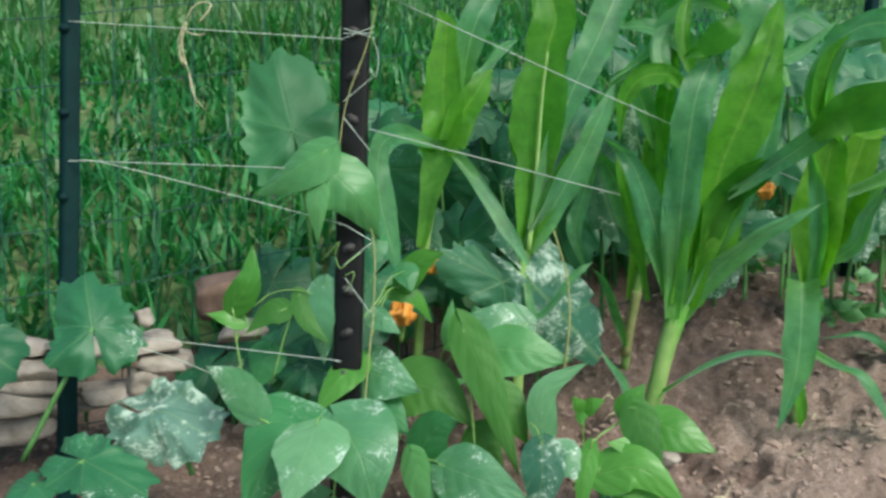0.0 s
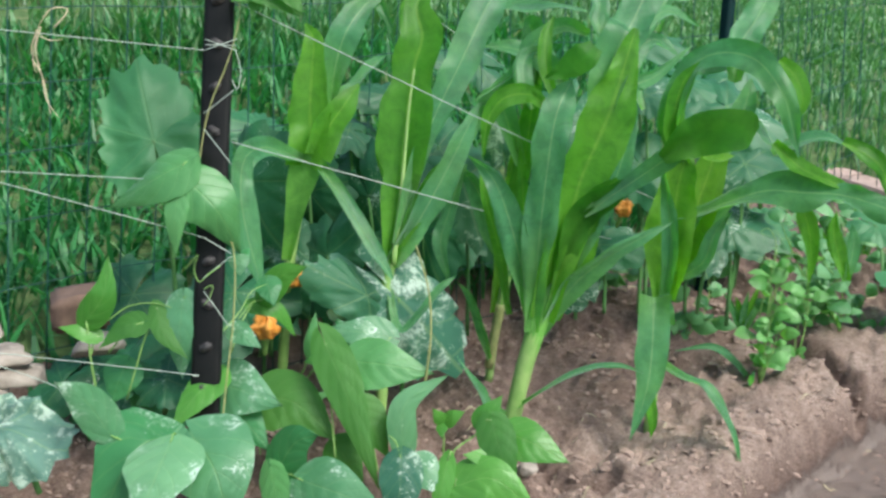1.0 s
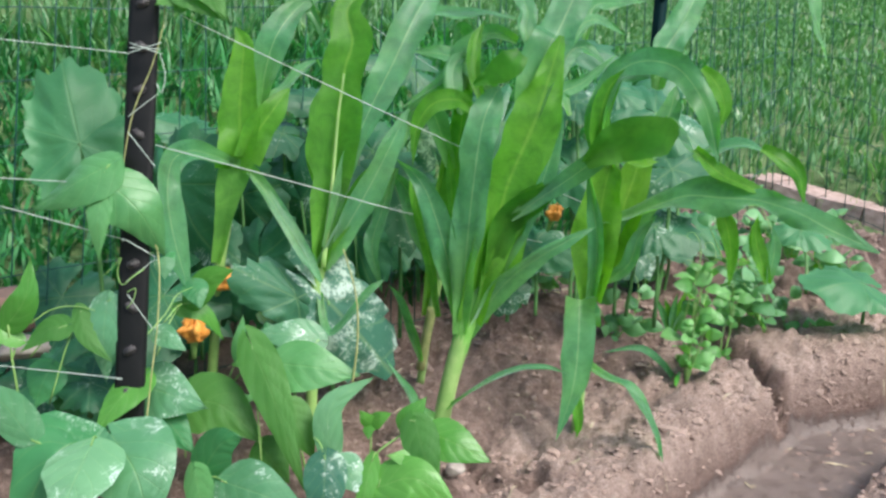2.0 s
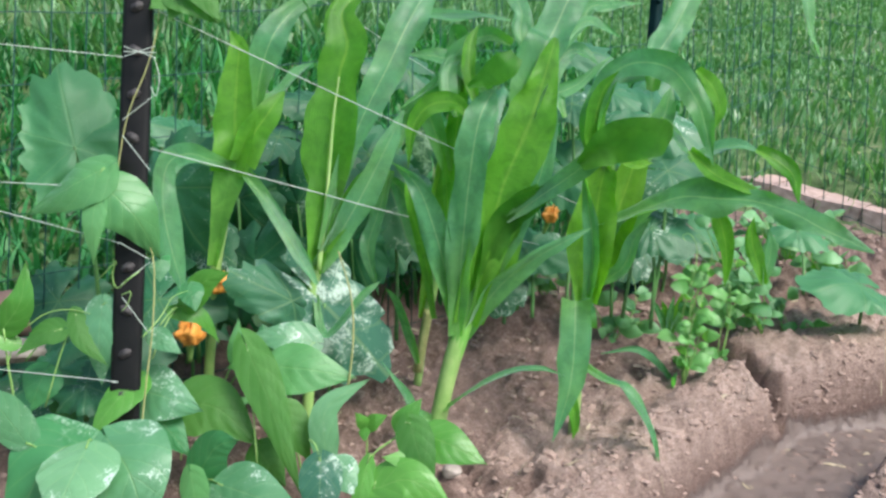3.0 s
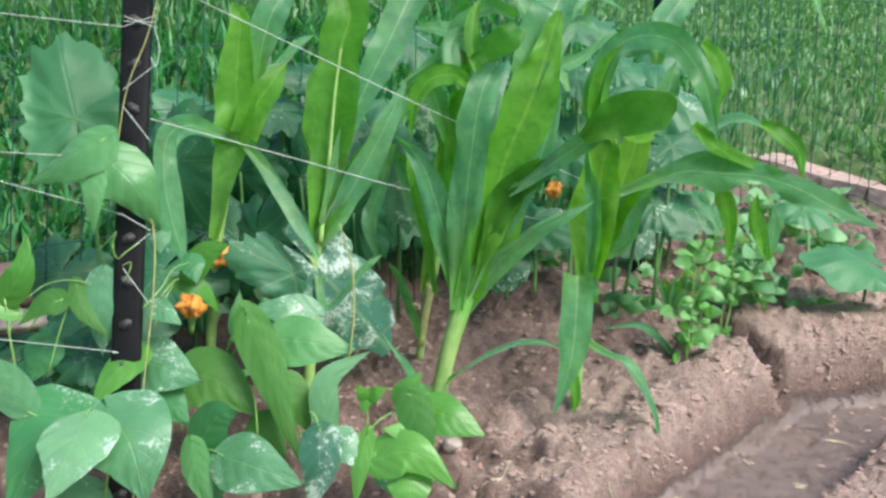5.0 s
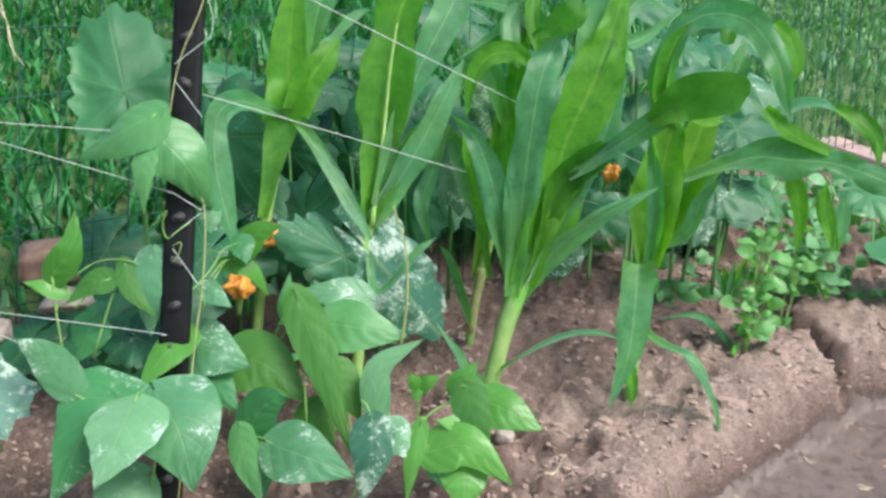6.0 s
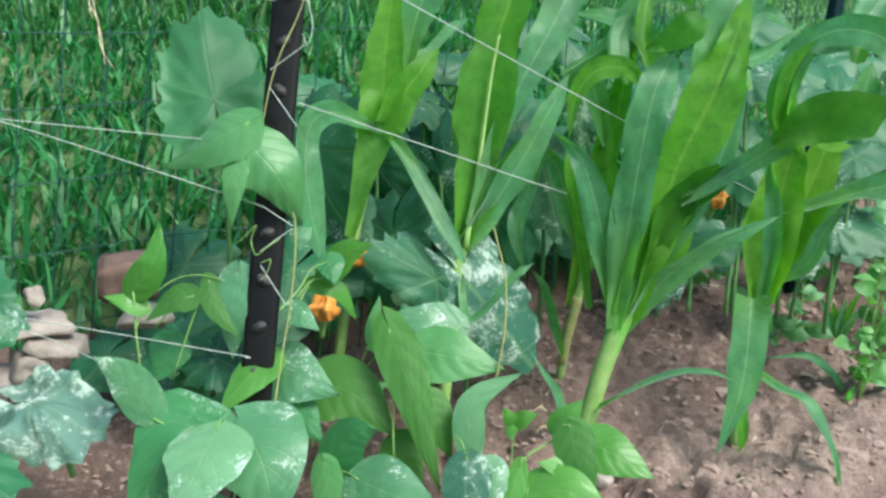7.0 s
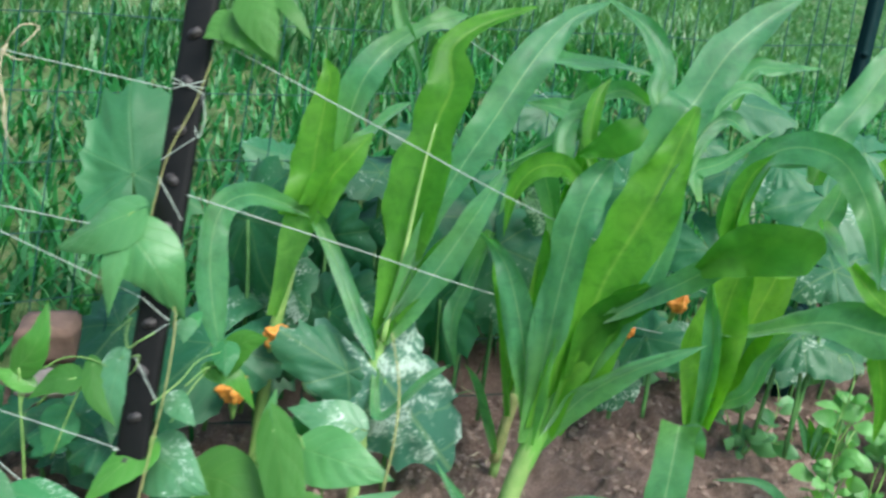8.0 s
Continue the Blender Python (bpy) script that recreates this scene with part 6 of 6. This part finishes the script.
blossom(squash, (0.117, 1.646, 0.266), 0.024, (0.08, -0.30, 0.91), 1)
squash = thing("squash_plant", (0.795, 1.793, ground_z(0.795, 1.793) - 0.005), "squash plant with pale broad leaves at the bed end", "squash plant", "squash plants")
squash_leaf(squash, (0.812, 1.807, 0.207), (0.716, 1.757, 0.213), (-0.05, -0.45, 0.89), SQUASH_LIGHT, stem=(0.839, 1.839, 0.119))
squash_leaf(squash, (0.740, 1.975, 0.277), (0.790, 1.940, 0.257), (-0.05, -0.54, 0.84), SQUASH_LIGHT, stem=(0.742, 1.898, 0.156))
squash = thing("squash_plant", (-0.710, 0.932, ground_z(-0.710, 0.932) - 0.005), "squash plant with mildewed leaves by the green post", "squash plant", "squash plants")
squash_leaf(squash, (-0.665, 1.006, 0.233), (-0.694, 1.044, 0.279), (0.19, -0.61, 0.77), SQUASH, stem=(-0.737, 0.956, 0.079), lobes=0.24, wave=0.1, wide=1.12, cup=0.3)
squash_leaf(squash, (-0.588, 0.994, 0.140), (-0.508, 0.976, 0.138), (0.08, -0.57, 0.82), SILVERED, stem=(-0.543, 0.996, 0.063), lobes=0.10, wave=0.26, wide=0.82, cup=0.25)
squash_leaf(squash, (-0.634, 0.918, 0.108), (-0.567, 0.895, 0.100), (0.07, -0.52, 0.85), SQUASH, stem=(-0.698, 0.914, 0.051), lobes=0.22, wide=0.8)
squash_leaf(squash, (-0.688, 0.902, 0.080), (-0.687, 0.859, 0.072), (-0.03, -0.53, 0.85), SQUASH, stem=(-0.711, 0.912, 0.051))
squash_leaf(squash, (-0.831, 1.003, 0.207), (-0.764, 0.979, 0.192), (0.09, -0.63, 0.77), SQUASH, stem=(-0.789, 0.946, 0.075))
# ---- low plants ----
small_leaf_plant("pea_plant", (0.432, 1.582, ground_z(0.432, 1.582) - 0.005), 0.027, 0.225, 62, 11, "slender pea plant climbing with tendrils on the ridge", "pea plant", "pea plants", PEA_FRESH, 0.13, (0.022, 0.015))
small_leaf_plant("pea_plant", (0.525, 1.700, ground_z(0.525, 1.700) - 0.005), 0.026, 0.20, 18, 18, "straggling pea plant with small fresh leaves", "pea plant", "pea plants", PEA_FRESH, 0.2, (0.02, 0.02))
small_leaf_plant("pea_plant", (0.63, 1.785, ground_z(0.63, 1.785) - 0.005), 0.036, 0.13, 26, 12, "bushy pea plant with rounded green leaves", "pea plant", "pea plants", PEA, 0.6)
small_leaf_plant("pea_plant", (0.578, 1.8, ground_z(0.578, 1.8) - 0.005), 0.034, 0.17, 34, 13, "bushy pea plant with rounded green leaves", "pea plant", "pea plants", PEA, 0.55)
small_leaf_plant("pea_plant", (0.335, 1.765, ground_z(0.335, 1.765) - 0.005), 0.032, 0.13, 26, 14, "leafy pea plant behind the corn stalk", "pea plant", "pea plants", PEA, 0.5)
small_leaf_plant("pea_plant", (0.69, 1.83, ground_z(0.69, 1.83) - 0.005), 0.03, 0.1, 20, 15, "bushy pea plant with rounded green leaves", "pea plant", "pea plants", PEA, 0.7)
small_leaf_plant("pea_plant", (0.117, 1.813, ground_z(0.117, 1.813) - 0.005), 0.036, 0.1, 18, 16, "small leafy plant in the shade of corn", "pea plant", "pea plants", PEA, 0.8)
small_leaf_plant("pea_plant", (0.64, 1.95, ground_z(0.64, 1.95) - 0.005), 0.034, 0.16, 20, 17, "leafy pea plant near the fence", "pea plant", "pea plants", PEA, 0.7)
weed = thing("grass_weed", (0.726, 2.112, ground_z(0.726, 2.112) - 0.005), "small tuft of broad grassy weed", "weed", "grassy weeds")
corn_leaf(weed, [(0.726, 2.112, 0.125), (0.693, 2.104, 0.184), (0.653, 2.103, 0.228)], 0.014, (-0.22, -0.80, 0.56))
corn_leaf(weed, [(0.726, 2.112, 0.125), (0.704, 2.105, 0.191), (0.681, 2.104, 0.234)], 0.013, (-0.13, -0.81, 0.58), material=CORN_UNDER)
corn_leaf(weed, [(0.726, 2.112, 0.125), (0.715, 2.104, 0.186), (0.709, 2.104, 0.231)], 0.014, (-0.03, -0.81, 0.59))
corn_leaf(weed, [(0.726, 2.112, 0.125), (0.726, 2.106, 0.193), (0.738, 2.101, 0.220)], 0.013, (0.07, -0.80, 0.59), material=CORN_UNDER)
corn_leaf(weed, [(0.726, 2.112, 0.125), (0.738, 2.104, 0.187), (0.765, 2.104, 0.235)], 0.014, (0.17, -0.79, 0.59))
weed = thing("grass_weed", (0.827, 2.226, ground_z(0.827, 2.226) - 0.005), "small tuft of broad grassy weed", "weed", "grassy weeds")
corn_leaf(weed, [(0.827, 2.226, 0.145), (0.795, 2.219, 0.207), (0.758, 2.218, 0.252)], 0.014, (-0.22, -0.80, 0.56))
corn_leaf(weed, [(0.827, 2.226, 0.145), (0.807, 2.220, 0.214), (0.786, 2.223, 0.278)], 0.013, (-0.13, -0.81, 0.58), material=CORN_UNDER)
corn_leaf(weed, [(0.827, 2.226, 0.145), (0.819, 2.219, 0.208), (0.817, 2.219, 0.256)], 0.014, (-0.03, -0.81, 0.59))
corn_leaf(weed, [(0.827, 2.226, 0.145), (0.830, 2.220, 0.216), (0.846, 2.220, 0.263)], 0.013, (0.07, -0.80, 0.59), material=CORN_UNDER)
corn_leaf(weed, [(0.827, 2.226, 0.145), (0.842, 2.219, 0.210), (0.875, 2.220, 0.260)], 0.014, (0.17, -0.79, 0.59))
weed = thing("grass_weed", (0.451, 1.799, ground_z(0.451, 1.799) - 0.005), "small tuft of broad grassy weed", "weed", "grassy weeds")
corn_leaf(weed, [(0.451, 1.799, 0.070), (0.429, 1.790, 0.123), (0.403, 1.788, 0.162)], 0.014, (-0.22, -0.80, 0.56))
corn_leaf(weed, [(0.451, 1.799, 0.070), (0.438, 1.791, 0.129), (0.428, 1.786, 0.153)], 0.013, (-0.13, -0.81, 0.58), material=CORN_UNDER)
corn_leaf(weed, [(0.451, 1.799, 0.070), (0.448, 1.790, 0.125), (0.451, 1.788, 0.165)], 0.014, (-0.03, -0.81, 0.59))
corn_leaf(weed, [(0.451, 1.799, 0.070), (0.458, 1.791, 0.131), (0.474, 1.793, 0.186)], 0.013, (0.07, -0.80, 0.59), material=CORN_UNDER)
corn_leaf(weed, [(0.451, 1.799, 0.070), (0.468, 1.790, 0.126), (0.499, 1.789, 0.168)], 0.014, (0.17, -0.79, 0.59))
weed = thing("grass_weed", (0.833, 2.067, ground_z(0.833, 2.067) - 0.005), "small tuft of broad grassy weed", "weed", "grassy weeds")
corn_leaf(weed, [(0.833, 2.067, 0.117), (0.809, 2.059, 0.176), (0.783, 2.058, 0.220)], 0.014, (-0.22, -0.80, 0.56))
corn_leaf(weed, [(0.833, 2.067, 0.117), (0.819, 2.061, 0.183), (0.810, 2.060, 0.226)], 0.013, (-0.13, -0.81, 0.58), material=CORN_UNDER)
corn_leaf(weed, [(0.833, 2.067, 0.117), (0.831, 2.060, 0.178), (0.837, 2.059, 0.223)], 0.014, (-0.03, -0.81, 0.59))
corn_leaf(weed, [(0.833, 2.067, 0.117), (0.841, 2.061, 0.184), (0.865, 2.057, 0.213)], 0.013, (0.07, -0.80, 0.59), material=CORN_UNDER)
corn_leaf(weed, [(0.833, 2.067, 0.117), (0.853, 2.060, 0.179), (0.892, 2.060, 0.226)], 0.014, (0.17, -0.79, 0.59))
weed = thing("grass_weed", (0.414, 1.601, ground_z(0.414, 1.601) - 0.005), "small grassy weed on the ridge edge", "weed")
corn_leaf(weed, [(0.424, 1.600, 0.032), (0.390, 1.585, 0.087), (0.342, 1.570, 0.118), (0.279, 1.560, 0.110)], 0.015, (-0.05, -0.52, 0.85))
corn_leaf(weed, [(0.414, 1.601, 0.035), (0.405, 1.544, 0.076), (0.407, 1.538, 0.094)], 0.010, (0.17, -0.70, 0.69))
# ---- vines and straw ----
vine = thing("dry_vine", (-0.618, 1.182, 0.581), "withered straw coloured vine hanging on the twine", "dry vine")
part("dry_stem", tube([(-0.598, 1.186, 0.585), (-0.586, 1.198, 0.605), (-0.593, 1.202, 0.610), (-0.604, 1.191, 0.607), (-0.617, 1.188, 0.588), (-0.622, 1.187, 0.571), (-0.619, 1.173, 0.543), (-0.615, 1.174, 0.529)], 0.0010, 0.0005, 20, 6), STRAW, vine)
part("dry_stem", tube([(-0.614, 1.184, 0.585), (-0.619, 1.180, 0.557), (-0.610, 1.177, 0.522), (-0.600, 1.165, 0.498), (-0.586, 1.167, 0.477)], 0.0010, 0.0005, 20, 6), STRAW, vine)
part("dry_stem", tube([(-0.620, 1.173, 0.546), (-0.611, 1.175, 0.530), (-0.607, 1.176, 0.515), (-0.594, 1.162, 0.481)], 0.0010, 0.0005, 20, 6), STRAW, vine)
part("dry_stem", tube([(-0.613, 1.181, 0.574), (-0.604, 1.186, 0.570), (-0.591, 1.193, 0.571)], 0.0010, 0.0005, 20, 6), STRAW, vine)
part("dry_stem", tube([(-0.617, 1.182, 0.581), (-0.624, 1.180, 0.560), (-0.620, 1.179, 0.536)], 0.0010, 0.0005, 20, 6), STRAW, vine)
tagged(part("bean_tendril", tube([(-0.120, 1.230, 0.137), (-0.116, 1.235, 0.209), (-0.123, 1.248, 0.269), (-0.144, 1.260, 0.327)], 0.0016, 0.001, 18, 6), VINE, None), "thin pale bean shoot rising from the soil", "bean shoot")
# ---- stones and edging ----
brick = part("brick", box_bm((0.078, 0.07, 0.05), 0.005, 3, 0.008), BRICK, None)
brick.matrix_world = pose(-0.633, 1.314, 0.188, 4, -3, 24)
tagged(brick, "weathered red brick lying on the stone edging", "brick")
stone("edging_stone", (-0.852, 1.144, 0.104), (0.131, 0.077, 0.028), 20, PALE, "rough pale broken edging stone below the fence", "stone", 2, 0.4, 0.95)
stone("edging_stone", (-0.721, 1.162, 0.085), (0.094, 0.066, 0.025), 27, PALE, "rough pale broken edging stone below the fence", "stone", 3, 0.4, 0.95)
stone("edging_stone", (-0.777, 1.148, 0.069), (0.075, 0.066, 0.021), 34, PALE, "rough pale broken edging stone below the fence", "stone", 4, 0.4, 0.95)
stone("edging_stone", (-0.689, 1.172, 0.105), (0.050, 0.055, 0.035), 41, PALE, "rough pale broken edging stone below the fence", "stone", 5, 0.4, 0.95)
stone("edging_stone", (-0.665, 1.181, 0.126), (0.062, 0.055, 0.032), 20, PALE, "rough pale broken edging stone below the fence", "stone", 6, 0.4, 0.95)
stone("edging_stone", (-0.852, 1.129, 0.045), (0.150, 0.077, 0.035), 27, PALE, "rough pale broken edging stone below the fence", "stone", 7, 0.4, 0.95)
stone("edging_stone", (-0.939, 1.123, 0.081), (0.125, 0.088, 0.042), 34, PALE, "rough pale broken edging stone below the fence", "stone", 8, 0.4, 0.95)
stone("edging_stone", (-0.684, 1.170, 0.191), (0.022, 0.02, 0.030), 30, PALE, "small white chip of stone in the grass", "stone", 3, 0.6)
stone("edging_stone", (-0.882, 1.160, 0.142), (0.1, 0.08, 0.024), 22, PALE, "flat pale edging stone stacked below the fence", "stone", 11, 0.4, 0.95)
stone("edging_stone", (-0.841, 1.140, 0.116), (0.12, 0.08, 0.028), 27, PALE, "flat pale edging stone stacked below the fence", "stone", 12, 0.4, 0.95)
stone("edging_stone", (-0.785, 1.170, 0.145), (0.08, 0.07, 0.022), 32, PALE, "flat pale edging stone stacked below the fence", "stone", 13, 0.4, 0.95)
stone("edging_stone", (-0.852, 1.120, 0.085), (0.13, 0.08, 0.03), 37, PALE, "flat pale edging stone stacked below the fence", "stone", 14, 0.4, 0.95)
stone("edging_stone", (-0.698, 1.180, 0.150), (0.09, 0.07, 0.022), 42, PALE, "flat pale edging stone stacked below the fence", "stone", 15, 0.4, 0.95)
stone("edging_stone", (-0.574, 1.220, 0.164), (0.07, 0.06, 0.025), 47, PALE, "flat pale edging stone stacked below the fence", "stone", 16, 0.4, 0.95)
stone("round_stone", (0.032, 1.280, ground_z(0.032, 1.280) + 0.009), (0.029, 0.027, 0.025), 10, PALE, "small round tan stone on the soil", "stone", 4, 0.2, 0.1)
scalloped_edging((0.830, 2.792, 0.218), (1.320, 2.403, 0.150), 5)
small_leaf_plant("pea_plant", (0.862, 2.042, ground_z(0.862, 2.042) - 0.005), 0.04, 0.14, 20, 26, "bushy pea plant with rounded green leaves", "pea plant", "pea plants", PEA, 0.9)
small_leaf_plant("pea_plant", (0.755, 2.284, ground_z(0.755, 2.284) - 0.005), 0.04, 0.14, 20, 30, "leafy pea plant near the fence", "pea plant", "pea plants", PEA, 0.8)
small_leaf_plant("pea_plant", (0.4, 2.0, ground_z(0.4, 2.0) - 0.005), 0.036, 0.12, 16, 22, "leafy pea plant behind the corn stalk", "pea plant", "pea plants", PEA, 0.8)
small_leaf_plant("pea_plant", (0.794, 2.187, ground_z(0.794, 2.187) - 0.005), 0.04, 0.14, 20, 23, "bushy pea plant with rounded green leaves", "pea plant", "pea plants", PEA, 0.8)
small_leaf_plant("pea_plant", (0.609, 2.190, ground_z(0.609, 2.190) - 0.005), 0.04, 0.14, 20, 24, "leafy pea plant near the fence", "pea plant", "pea plants", PEA, 0.8)
small_leaf_plant("pea_plant", (0.215, 1.917, ground_z(0.215, 1.917) - 0.005), 0.036, 0.1, 24, 25, "small leafy plant in the shade of corn", "pea plant", "pea plants", PEA, 0.9)
corn = corn_plant((0.859, 1.474, ground_z(0.859, 1.474) - 0.005), [(0.821, 1.487, 0.288), (0.790, 1.504, 0.465), (0.751, 1.517, 0.621)], 0.008, 0.007, "corn plant beyond the ridge with a hanging blade tip")
corn_leaf(corn, [(0.754, 1.513, 0.604), (0.674, 1.517, 0.769), (0.573, 1.495, 0.809), (0.506, 1.461, 0.746), (0.512, 1.436, 0.672), (0.532, 1.424, 0.618)], 0.036, (-0.45, -0.62, 0.64), fold=0.2)
corn_leaf(corn, [(0.780, 1.513, 0.508), (0.790, 1.507, 0.623), (0.830, 1.488, 0.677), (0.906, 1.458, 0.632)], 0.042, (0.38, -0.49, 0.78), fold=0.2)
corn_leaf(corn, [(0.791, 1.498, 0.439), (0.765, 1.526, 0.569), (0.781, 1.560, 0.727), (0.801, 1.582, 0.833)], 0.046, (-0.11, -0.95, 0.30), fold=0.4)
